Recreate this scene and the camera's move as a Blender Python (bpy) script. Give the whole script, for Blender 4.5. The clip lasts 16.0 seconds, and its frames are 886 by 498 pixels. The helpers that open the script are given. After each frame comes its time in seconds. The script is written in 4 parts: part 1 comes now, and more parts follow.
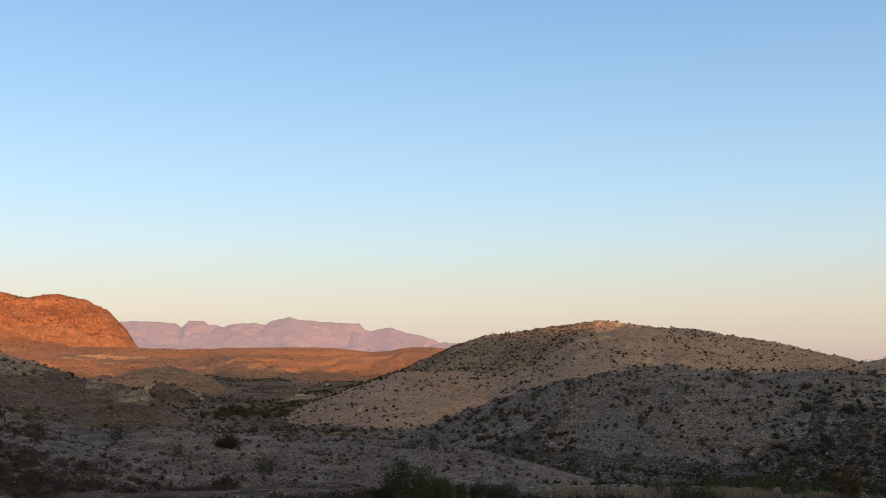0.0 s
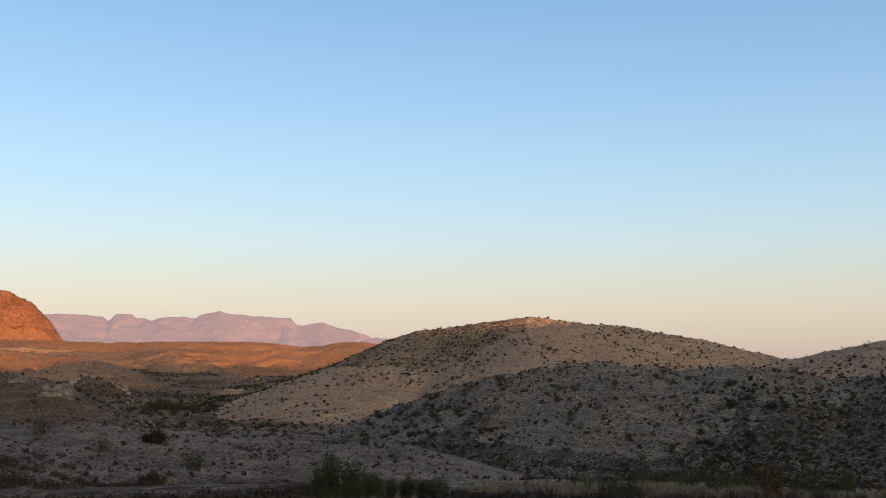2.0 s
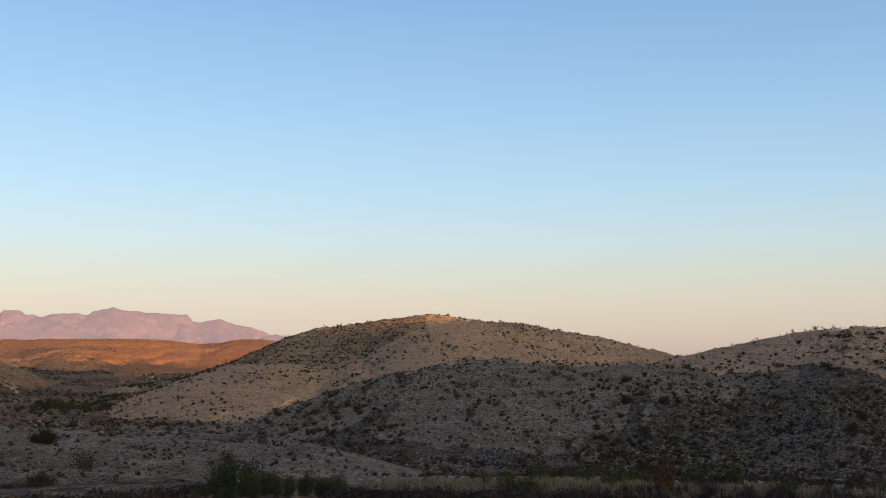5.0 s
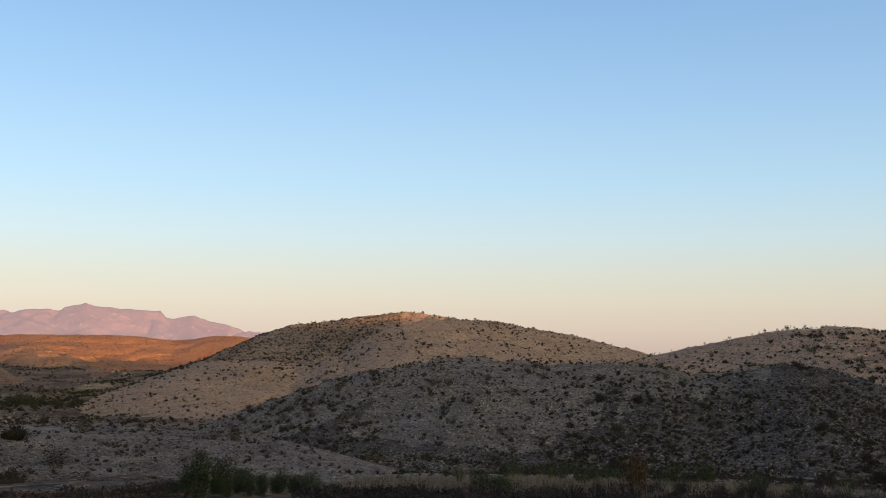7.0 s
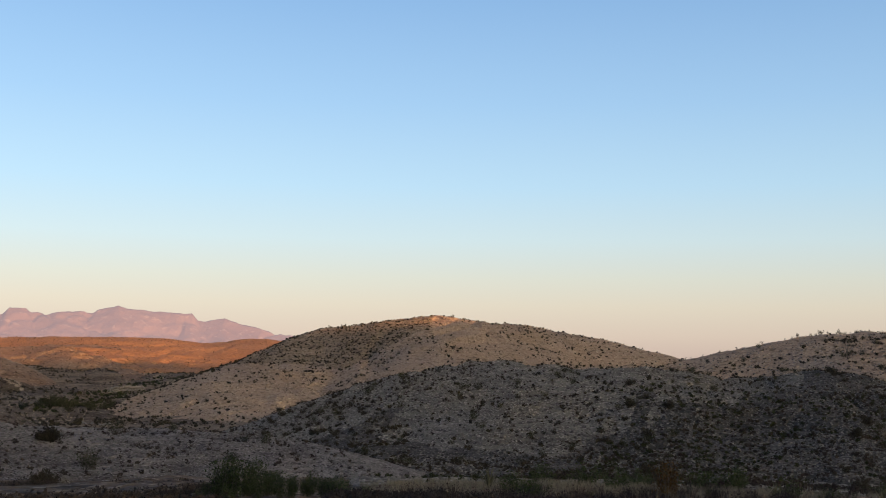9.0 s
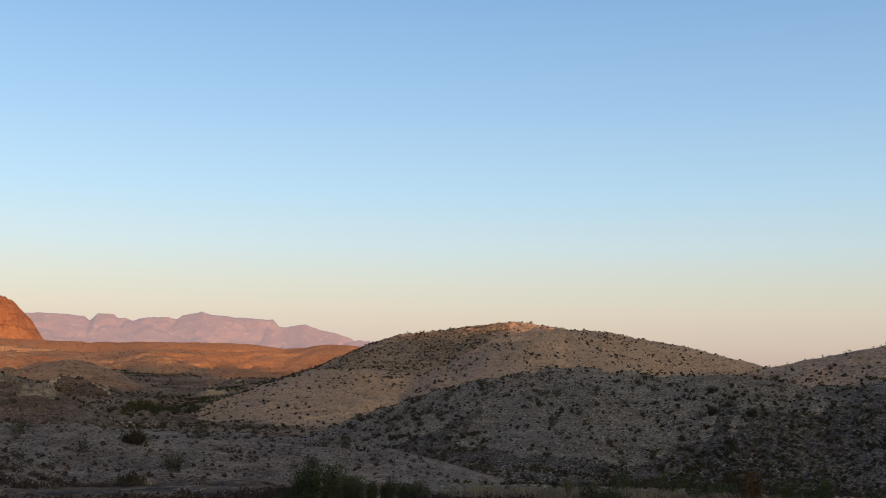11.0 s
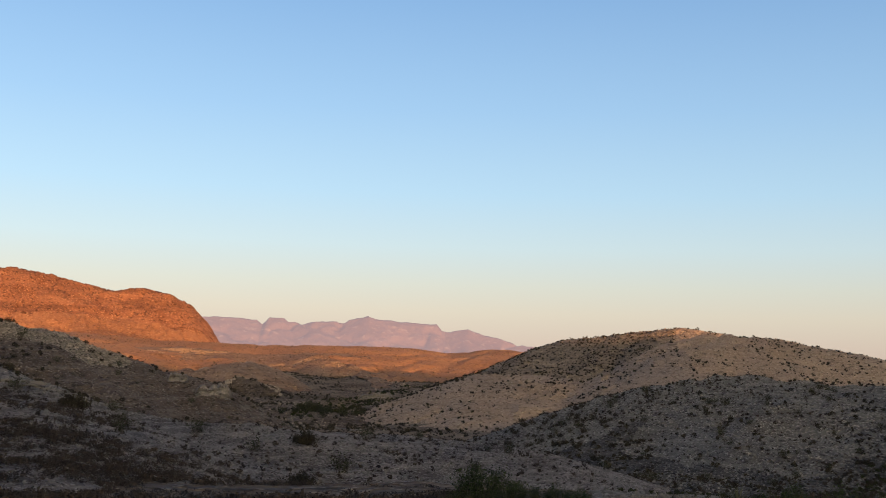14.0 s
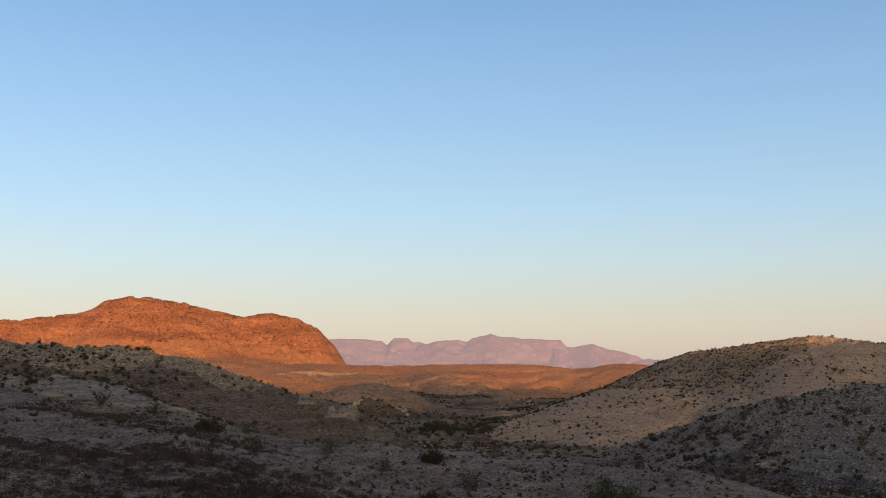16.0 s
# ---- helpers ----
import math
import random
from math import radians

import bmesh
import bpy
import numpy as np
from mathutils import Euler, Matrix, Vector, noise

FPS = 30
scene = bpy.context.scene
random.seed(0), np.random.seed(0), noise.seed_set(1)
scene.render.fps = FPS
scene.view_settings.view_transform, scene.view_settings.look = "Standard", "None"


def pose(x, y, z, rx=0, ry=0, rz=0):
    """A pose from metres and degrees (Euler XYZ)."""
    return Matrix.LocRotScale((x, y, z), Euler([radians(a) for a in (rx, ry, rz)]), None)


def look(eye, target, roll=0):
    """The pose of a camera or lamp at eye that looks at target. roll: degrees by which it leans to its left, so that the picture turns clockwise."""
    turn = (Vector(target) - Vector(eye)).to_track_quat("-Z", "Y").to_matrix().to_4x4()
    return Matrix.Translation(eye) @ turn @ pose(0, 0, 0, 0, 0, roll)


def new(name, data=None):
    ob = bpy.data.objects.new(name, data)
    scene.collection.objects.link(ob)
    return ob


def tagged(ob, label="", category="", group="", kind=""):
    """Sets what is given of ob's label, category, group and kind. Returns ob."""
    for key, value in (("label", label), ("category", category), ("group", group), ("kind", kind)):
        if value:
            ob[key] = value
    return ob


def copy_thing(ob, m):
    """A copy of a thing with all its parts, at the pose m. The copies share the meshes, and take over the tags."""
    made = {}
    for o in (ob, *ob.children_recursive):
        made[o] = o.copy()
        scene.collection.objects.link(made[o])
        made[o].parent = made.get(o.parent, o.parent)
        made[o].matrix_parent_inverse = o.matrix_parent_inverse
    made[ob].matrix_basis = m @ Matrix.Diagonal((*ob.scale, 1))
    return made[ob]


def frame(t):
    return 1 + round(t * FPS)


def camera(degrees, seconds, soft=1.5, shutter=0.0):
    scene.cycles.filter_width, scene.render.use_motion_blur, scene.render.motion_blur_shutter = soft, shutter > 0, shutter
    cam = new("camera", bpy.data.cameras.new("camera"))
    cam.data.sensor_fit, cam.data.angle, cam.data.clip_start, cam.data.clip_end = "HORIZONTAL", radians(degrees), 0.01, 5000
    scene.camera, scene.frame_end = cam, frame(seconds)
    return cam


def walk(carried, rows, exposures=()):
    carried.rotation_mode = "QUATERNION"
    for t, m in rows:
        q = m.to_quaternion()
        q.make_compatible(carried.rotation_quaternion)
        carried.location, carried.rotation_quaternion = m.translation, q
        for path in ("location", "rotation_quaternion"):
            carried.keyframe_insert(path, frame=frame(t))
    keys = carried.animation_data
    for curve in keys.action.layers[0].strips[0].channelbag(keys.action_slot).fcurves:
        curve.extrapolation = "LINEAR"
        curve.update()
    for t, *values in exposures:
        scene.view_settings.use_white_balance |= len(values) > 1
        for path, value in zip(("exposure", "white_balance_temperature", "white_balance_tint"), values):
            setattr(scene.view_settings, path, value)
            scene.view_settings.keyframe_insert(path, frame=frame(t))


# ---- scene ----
# The camera stands on one spot by the road and turns in the hand.
EYE = 1.6
cam = camera(45.1, 16.0, 0.95)
ROWS = [
    (0.0, 0.0, 5.9, 0.0), (0.5, -0.98, 5.92, -0.04), (1.0, -1.76, 5.95, -0.2), (1.5, -2.68, 5.77, -0.21), (2.0, -3.65, 5.67, -0.33),
    (2.5, -4.79, 5.86, -0.25), (3.0, -5.64, 5.86, -0.1), (3.5, -6.51, 5.71, -0.16), (4.0, -7.44, 5.63, -0.24), (4.5, -8.3, 5.59, -0.25),
    (7.0, -10.35, 5.43, -0.54), (7.5, -10.31, 5.52, -0.79), (8.0, -9.99, 5.54, -0.87), (10.5, -5.79, 5.82, -0.81), (11.0, -4.58, 5.88, -1.02),
    (11.5, -3.21, 5.75, -1.24), (12.0, -1.66, 5.59, -1.33), (12.5, -0.4, 5.81, -1.43), (13.0, 1.29, 5.94, -1.61), (13.5, 2.96, 5.89, -1.66),
    (14.0, 4.09, 5.96, -1.63), (14.5, 6.06, 5.9, -1.52), (15.0, 7.65, 6.17, -1.16), (15.5, 9.22, 6.45, -0.5), (16.0, 10.74, 6.78, -0.07),
]
walk(cam, [(t, pose(0, 0, EYE, 90 + pitch, roll, yaw)) for t, yaw, pitch, roll in ROWS],
     [(0, 1.22), (1.25, 1.18), (2.2, 1.22), (3.0, 1.17), (4.0, 1.17), (7.0, 1.25), (10.5, 1.21), (11.0, 1.15), (11.5, 1.18), (12.5, 1.21), (13.0, 1.12), (13.5, 1.14),
      (14.5, 1.16), (15.0, 1.14), (15.5, 1.0), (16.0, 1.06)])

# ---------------------------------------------------------------- light
SUN_EL, SUN_AZ = radians(3.5), radians(155)      # low sun behind the camera, to its right; azimuth clockwise from +y
sun_dir = Vector((math.sin(SUN_AZ) * math.cos(SUN_EL), math.cos(SUN_AZ) * math.cos(SUN_EL), math.sin(SUN_EL)))
sun = new("sun", bpy.data.lights.new("sun", "SUN"))
sun.data.energy, sun.data.angle, sun.data.color = 5.0, radians(0.6), (1.0, 0.455, 0.17)
sun.matrix_world = look(sun_dir * 100, (0, 0, 0))


def srgb(r, g, b):
    return tuple(((c / 255 + 0.055) / 1.055) ** 2.4 if c > 10 else c / 255 / 12.92 for c in (r, g, b)) + (1.0,)


# Evening sky: a fade from peach haze to blue, over a physical sky, with the afterglow round the sun.
world = bpy.data.worlds.new("evening_sky")
scene.world = world
world.use_nodes = True
wn, wl = world.node_tree.nodes, world.node_tree.links
wn.clear()
w_out, w_back = wn.new("ShaderNodeOutputWorld"), wn.new("ShaderNodeBackground")
w_sky = wn.new("ShaderNodeTexSky")
w_sky.sky_type, w_sky.sun_disc = "NISHITA", False
w_sky.sun_elevation, w_sky.sun_rotation = SUN_EL, SUN_AZ
w_sky.dust_density = 1.5
w_co, w_sep = wn.new("ShaderNodeTexCoord"), wn.new("ShaderNodeSeparateXYZ")
w_ramp, w_mix = wn.new("ShaderNodeValToRGB"), wn.new("ShaderNodeMix")
w_scale = wn.new("ShaderNodeVectorMath")
w_scale.operation = "SCALE"
w_scale.inputs["Scale"].default_value = 0.1
SKY = [(0.0, (216, 194, 180)), (0.018, (227, 209, 191)), (0.045, (233, 223, 203)), (0.07, (228, 230, 217)), (0.105, (215, 235, 240)),
       (0.155, (194, 229, 252)), (0.23, (170, 211, 248)), (0.33, (143, 187, 234)), (0.6, (62, 98, 158)), (1.0, (28, 50, 96))]
ramp = w_ramp.color_ramp
while len(ramp.elements) < len(SKY):
    ramp.elements.new(0.5)
for el, (p, c) in zip(ramp.elements, SKY):
    el.position, el.color = p, srgb(*c)
w_mix.data_type = "RGBA"
w_mix.inputs["Factor"].default_value = 0.05
wl.new(w_co.outputs["Generated"], w_sep.inputs[0])
wl.new(w_sep.outputs["Z"], w_ramp.inputs["Fac"])
wl.new(w_sky.outputs[0], w_scale.inputs[0])
wl.new(w_ramp.outputs["Color"], w_mix.inputs["A"])
wl.new(w_scale.outputs[0], w_mix.inputs["B"])
# afterglow in the west, fading out round to the sides and up to the zenith
w_dot, w_fade = wn.new("ShaderNodeVectorMath"), wn.new("ShaderNodeMapRange")
w_dot.operation = "DOT_PRODUCT"
w_dot.inputs[1].default_value = (sun_dir.x, sun_dir.y, 0.22)
w_fade.interpolation_type = "SMOOTHERSTEP"
w_fade.inputs["From Min"].default_value, w_fade.inputs["From Max"].default_value = 0.8, 1.0
w_glow, w_sum = wn.new("ShaderNodeVectorMath"), wn.new("ShaderNodeVectorMath")
w_glow.operation, w_sum.operation = "SCALE", "ADD"
w_glow.inputs[0].default_value = (7.0, 5.1, 2.6)
wl.new(w_co.outputs["Generated"], w_dot.inputs[0])
wl.new(w_dot.outputs["Value"], w_fade.inputs["Value"])
wl.new(w_fade.outputs["Result"], w_glow.inputs["Scale"])
wl.new(w_mix.outputs["Result"], w_sum.inputs[0])
wl.new(w_glow.outputs[0], w_sum.inputs[1])
# the dusk sky is a little brighter to the north of east
w_side, w_part, w_all = wn.new("ShaderNodeVectorMath"), wn.new("ShaderNodeMath"), wn.new("ShaderNodeVectorMath")
w_side.operation, w_part.operation, w_all.operation = "DOT_PRODUCT", "MULTIPLY_ADD", "SCALE"
w_side.inputs[1].default_value = (1, 0, 0)
w_part.inputs[1].default_value, w_part.inputs[2].default_value = -0.2, 1.0
wl.new(w_co.outputs["Generated"], w_side.inputs[0])
wl.new(w_side.outputs["Value"], w_part.inputs[0])
wl.new(w_sum.outputs[0], w_all.inputs[0])
wl.new(w_part.outputs[0], w_all.inputs["Scale"])
wl.new(w_all.outputs[0], w_back.inputs["Color"])
wl.new(w_back.outputs[0], w_out.inputs[0])
w_back.inputs["Strength"].default_value = 0.435

# ---------------------------------------------------------------- materials
def soil(name, low, high, stone, grain=1.0, patch=8.0, bump=0.35, stones=0.3, dark_specks=0.5, strata=0.0, layer=0.5, upright=1.0):
    """Dry desert ground: patches of two soils, dark specks (dry grass, and shade between stones painted in), gravel
    specks, thin level ledges (strata, each about layer metres high), fine relief.
    upright below one draws the grain out up and down, as on a cliff."""
    m = bpy.data.materials.new(name)
    m.use_nodes = True
    n, l = m.node_tree.nodes, m.node_tree.links
    b = n["Principled BSDF"]
    b.inputs["Roughness"].default_value = 0.95
    b.inputs["Specular IOR Level"].default_value = 0.15
    co = n.new("ShaderNodeTexCoord")

    def tex(scale, detail, rough=0.6, stretch=(1, 1, 1)):
        t = n.new("ShaderNodeTexNoise")
        t.inputs["Scale"].default_value, t.inputs["Detail"].default_value, t.inputs["Roughness"].default_value = scale, detail, rough
        mp = n.new("ShaderNodeMapping")
        mp.inputs["Scale"].default_value = stretch
        l.new(co.outputs["Object"], mp.inputs["Vector"])
        l.new(mp.outputs[0], t.inputs["Vector"])
        return t

    def mix(a, bb, fac, kind="MIX"):
        x = n.new("ShaderNodeMix")
        x.data_type, x.blend_type = "RGBA", kind
        for key, value in (("A", a), ("B", bb), ("Factor", fac)):
            if hasattr(value, "is_linked"):
                l.new(value, x.inputs[key])
            else:
                x.inputs[key].default_value = value
        return x.outputs["Result"]

    def ramped(out, lo, hi, top=1.0):
        r = n.new("ShaderNodeMapRange")
        r.inputs["From Min"].default_value, r.inputs["From Max"].default_value, r.inputs["To Max"].default_value = lo, hi, top
        l.new(out, r.inputs["Value"])
        return r.outputs["Result"]

    def total(a, bb, share=1.0):
        x = n.new("ShaderNodeMath")
        x.operation = "MULTIPLY_ADD"
        l.new(bb, x.inputs[0])
        x.inputs[1].default_value = share
        l.new(a, x.inputs[2])
        return x.outputs[0]

    big = tex(1 / patch, 6, 0.66)
    mid = tex(1.6 * grain, 3, 0.55, (1, 1, upright))
    fine = tex(3.4 * grain, 2, 0.5, (1, 1, upright))
    c = mix((*low, 1), (*high, 1), ramped(big.outputs["Fac"], 0.34, 0.66))
    # dark specks: dry grass, and shade between stones put into the colour
    c = mix(c, (*[v * 0.3 for v in low], 1), ramped(mid.outputs["Fac"], 0.53, 0.62, dark_specks))
    c = mix(c, (*stone, 1), ramped(fine.outputs["Fac"], 0.62 - 0.1 * stones, 0.68 - 0.1 * stones))
    relief = total(mid.outputs["Fac"], fine.outputs["Fac"])
    if strata:
        beds = tex(1.0, 4, 0.6, (0.05 / layer, 0.05 / layer, 1 / layer))
        c = mix(c, (*stone, 1), ramped(beds.outputs["Fac"], 0.56, 0.6, 0.6 * strata))
        c = mix(c, (*[v * 0.4 for v in low], 1), ramped(beds.outputs["Fac"], 0.44, 0.4, 0.7 * strata))
        relief = total(relief, beds.outputs["Fac"], 2.0 * strata)
    l.new(c, b.inputs["Base Color"])
    bp = n.new("ShaderNodeBump")
    bp.inputs["Strength"].default_value, bp.inputs["Distance"].default_value = bump, 0.9 / grain
    l.new(relief, bp.inputs["Height"])
    l.new(bp.outputs[0], b.inputs["Normal"])
    return m


def leafy(name, a, b_col, rough=0.8):
    m = bpy.data.materials.new(name)
    m.use_nodes = True
    n, l = m.node_tree.nodes, m.node_tree.links
    b = n["Principled BSDF"]
    b.inputs["Roughness"].default_value = rough
    b.inputs["Specular IOR Level"].default_value = 0.1
    g = n.new("ShaderNodeNewGeometry")
    r = n.new("ShaderNodeValToRGB")
    r.color_ramp.elements[0].color, r.color_ramp.elements[1].color = (*a, 1), (*b_col, 1)
    l.new(g.outputs["Random Per Island"], r.inputs["Fac"])
    l.new(r.outputs["Color"], b.inputs["Base Color"])
    return m


mat_ground = soil("valley_soil", (0.095, 0.073, 0.056), (0.16, 0.125, 0.095), (0.27, 0.22, 0.17), 0.8, 10, 0.9, 0.3, 0.8, 0.6, 0.6)
mat_orange = soil("ochre_ridge_soil", (0.235, 0.123, 0.066), (0.305, 0.163, 0.087), (0.36, 0.22, 0.127), 0.5, 40, 0.3, 0.1, 0.5)
# ridge soil of the foothills, their shade put into a darker brown
mat_foot = soil("shaded_foothill_soil", (0.148, 0.096, 0.066), (0.215, 0.143, 0.096), (0.33, 0.245, 0.178), 0.6, 18, 0.45, 0.2, 0.6, 0.3, 0.7)
# scree in the sun, part of the sunlight put into its paler colour
mat_screebed = soil("sunlit_scree_bed", (0.28, 0.172, 0.098), (0.39, 0.25, 0.145), (0.48, 0.33, 0.2), 0.5, 7, 0.6, 0.4, 0.6)
mat_tan = soil("tan_hill_soil", (0.28, 0.212, 0.157), (0.335, 0.26, 0.196), (0.41, 0.33, 0.255), 1.0, 14, 0.8, 0.2, 0.65, 0.3, 0.35)
# darker than the tan soil: the flank's shade is put into its colour
mat_flank = soil("shaded_shrubby_soil", (0.20, 0.157, 0.115), (0.262, 0.207, 0.153), (0.34, 0.275, 0.21), 0.9, 8, 0.9, 0.2, 0.75, 0.5, 0.4)
mat_spur = soil("pale_spur_soil", (0.258, 0.195, 0.145), (0.31, 0.238, 0.178), (0.39, 0.315, 0.243), 1.1, 9, 0.7, 0.15, 0.6, 0.2, 0.3)
mat_grey = soil("grey_stony_soil", (0.115, 0.111, 0.102), (0.17, 0.165, 0.152), (0.29, 0.282, 0.262), 1.7, 10, 1.0, 0.6, 0.85, 0.4, 0.25)
mat_dark = soil("brown_stony_soil", (0.085, 0.067, 0.053), (0.134, 0.106, 0.084), (0.235, 0.204, 0.172), 1.3, 9, 0.9, 0.3, 0.8, 0.4, 0.35)
mat_mound = soil("dark_mound_soil", (0.066, 0.052, 0.041), (0.105, 0.084, 0.066), (0.20, 0.166, 0.132), 0.9, 7, 0.8, 0.2, 0.7, 0.5, 0.5)
# the grey soil again, darkened to stand for shade at the hill's foot
mat_foot_shade = soil("shaded_foot_soil", (0.05, 0.05, 0.049), (0.08, 0.079, 0.077), (0.17, 0.168, 0.163), 1.7, 7, 1.0, 0.45, 0.85, 0.3, 0.25)
mat_crag = soil("stony_hilltop", (0.142, 0.122, 0.1), (0.205, 0.178, 0.147), (0.33, 0.295, 0.248), 1.2, 6, 1.0, 0.7, 0.9, 0.4, 0.35)
mat_shelf = soil("pale_shelf_soil", (0.10, 0.089, 0.081), (0.205, 0.188, 0.177), (0.31, 0.29, 0.275), 3.6, 5, 1.0, 0.55, 0.9, 0.6, 0.1)
mat_mesa = soil("red_mesa_rock", (0.138, 0.057, 0.031), (0.235, 0.107, 0.058), (0.345, 0.18, 0.102), 0.26, 30, 0.3, 0.35, 0.75, 0.35, 4.0, 0.5)
mat_apron = soil("mesa_foot_soil", (0.185, 0.087, 0.047), (0.235, 0.116, 0.064), (0.30, 0.165, 0.096), 0.26, 50, 0.3, 0.3, 0.45)
mat_pale = soil("pale_slope_soil", (0.16, 0.151, 0.141), (0.23, 0.218, 0.203), (0.32, 0.305, 0.286), 1.8, 7, 0.9, 0.4, 0.75, 0.7, 0.22)
mat_rim = soil("pale_rim", (0.25, 0.205, 0.158), (0.34, 0.283, 0.22), (0.40, 0.34, 0.275), 1.2, 5, 0.5, 0.3, 0.4)
mat_range = soil("hazy_far_rock", (0.07, 0.044, 0.04), (0.10, 0.066, 0.058), (0.11, 0.078, 0.067), 0.010, 500, 0.12, 0.1, 0.25)
# thirty kilometres of evening haze, put into the far rock's own emission
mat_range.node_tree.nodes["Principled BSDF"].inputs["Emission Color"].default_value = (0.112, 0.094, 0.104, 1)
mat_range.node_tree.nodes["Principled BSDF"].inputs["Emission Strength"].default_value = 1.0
mat_scrub = leafy("dark_scrub_leaves", (0.012, 0.011, 0.008), (0.05, 0.044, 0.029))
mat_dusty = leafy("dusty_brown_shrubs", (0.03, 0.022, 0.014), (0.10, 0.07, 0.042))
mat_olive = leafy("olive_leaves", (0.01, 0.013, 0.006), (0.04, 0.046, 0.02))
mat_green = leafy("fresh_green_leaves", (0.01, 0.018, 0.007), (0.052, 0.07, 0.024), 0.6)
mat_brown = leafy("dead_brown_brush", (0.019, 0.0155, 0.013), (0.062, 0.051, 0.043))
mat_mauve = leafy("grey_mauve_twigs", (0.014, 0.0125, 0.013), (0.042, 0.037, 0.037))
mat_rusty = leafy("rusty_leaves", (0.03, 0.018, 0.008), (0.095, 0.06, 0.024))
mat_straw = leafy("straw_grass", (0.095, 0.088, 0.07), (0.23, 0.213, 0.172))
mat_twig = leafy("grey_twigs", (0.05, 0.043, 0.036), (0.12, 0.105, 0.09))
mat_stone = leafy("pale_limestone", (0.07, 0.068, 0.063), (0.215, 0.208, 0.192), 0.9)
mat_tanstone = leafy("tan_limestone", (0.15, 0.118, 0.088), (0.33, 0.268, 0.205), 0.9)
mat_rimstone = leafy("pale_rim_stones", (0.16, 0.132, 0.104), (0.31, 0.262, 0.208), 0.9)
mat_scree = leafy("pale_ochre_stones", (0.2, 0.158, 0.118), (0.36, 0.29, 0.218), 0.9)
mat_redstone = leafy("red_boulders", (0.11, 0.052, 0.031), (0.26, 0.125, 0.07), 0.9)
mat_screestone = leafy("ochre_scree_stones", (0.28, 0.18, 0.104), (0.43, 0.297, 0.18), 0.9)
mat_crown = leafy("hilltop_limestone", (0.08, 0.071, 0.059), (0.31, 0.276, 0.23), 0.9)
mat_slab = leafy("grey_slabs", (0.075, 0.071, 0.066), (0.19, 0.181, 0.168), 0.9)
mat_yucca = leafy("yucca_blades", (0.045, 0.05, 0.03), (0.14, 0.14, 0.085))
mat_bluff = soil("pale_bluff_rock", (0.15, 0.138, 0.128), (0.205, 0.19, 0.178), (0.27, 0.252, 0.235), 2.2, 3, 0.7, 0.3, 0.5, 0.6, 0.25)

# ---------------------------------------------------------------- land


def lattice(ix, iy, seed):
    h = (ix * 374761393 + iy * 668265263 + seed * 1442695041) & 0xFFFFFFFF
    h = ((h ^ (h >> 13)) * 1274126177) & 0xFFFFFFFF
    return ((h ^ (h >> 16)) & 0xFFFF) / 65535.0


def vnoise(x, y, seed):
    fx, fy = np.floor(x), np.floor(y)
    ix, iy = fx.astype(np.int64), fy.astype(np.int64)
    u, v = x - fx, y - fy
    u, v = u * u * u * (u * (6 * u - 15) + 10), v * v * v * (v * (6 * v - 15) + 10)
    a, b = lattice(ix, iy, seed), lattice(ix + 1, iy, seed)
    c, d = lattice(ix, iy + 1, seed), lattice(ix + 1, iy + 1, seed)
    return (a + (b - a) * u) * (1 - v) + (c + (d - c) * u) * v - 0.5


def fbm(x, y, size, octaves=4, seed=1, gain=0.5):
    """Rolling noise, about -1 to 1, whose largest waves are size metres."""
    total, amp = np.zeros_like(x), 1.0
    for k in range(octaves):
        c, s = math.cos(1.1 * k + seed), math.sin(1.1 * k + seed)
        total += amp * 2 * vnoise((c * x - s * y) / size + 17.3 * k, (s * x + c * y) / size - 9.1 * k, seed + k)
        size, amp = size / 2.03, amp * gain
    return total


def spline(points, step):
    """Points every step metres along a smooth line through those given."""
    p = np.array(points, float)
    p = np.vstack([2 * p[0] - p[1], p, 2 * p[-1] - p[-2]])
    out = []
    for i in range(1, len(p) - 2):
        n = max(2, int(np.linalg.norm(p[i + 1, :2] - p[i, :2]) / step))
        t = np.linspace(0, 1, n, endpoint=False)[:, None]
        out.append(0.5 * (2 * p[i] + (p[i + 1] - p[i - 1]) * t + (2 * p[i - 1] - 5 * p[i] + 4 * p[i + 1] - p[i + 2]) * t ** 2
                          + (3 * p[i] - p[i - 1] - 3 * p[i + 1] + p[i + 2]) * t ** 3))
    return np.vstack(out + [p[-2:-1]])


def runs(points, step):
    """Points every step metres along straight runs between those given: broken, angular crests."""
    p = np.array(points, float)
    out = [p[:1]]
    for a, b in zip(p[:-1], p[1:]):
        n = max(2, int(np.linalg.norm(b[:2] - a[:2]) / step))
        out.append(a + (b - a) * np.linspace(0, 1, n + 1)[1:, None])
    return np.vstack(out)


class Crest:
    """A ridge: its crest line, how steeply it falls towards the road, sideways and away, and how round its top is."""

    def __init__(self, points, front, side, back, round_top, step=4.0, straight=False):
        self.line, self.fall, self.r = (runs if straight else spline)(points, step), (front, side, back), round_top

    def height(self, x, y):
        best = np.full(x.shape, -1e3)
        rad = np.hypot(x, y)
        f, s, b = self.fall
        for cx, cy, cz in self.line:
            d = np.hypot(x - cx, y - cy)
            u = np.clip((math.hypot(cx, cy) - rad) / (d + 1e-6), -1, 1)
            k = s * (1 - u * u) + u * u * np.where(u > 0, f, b)
            np.maximum(best, cz - k * (np.sqrt(d * d + self.r ** 2) - self.r), out=best)
        return best


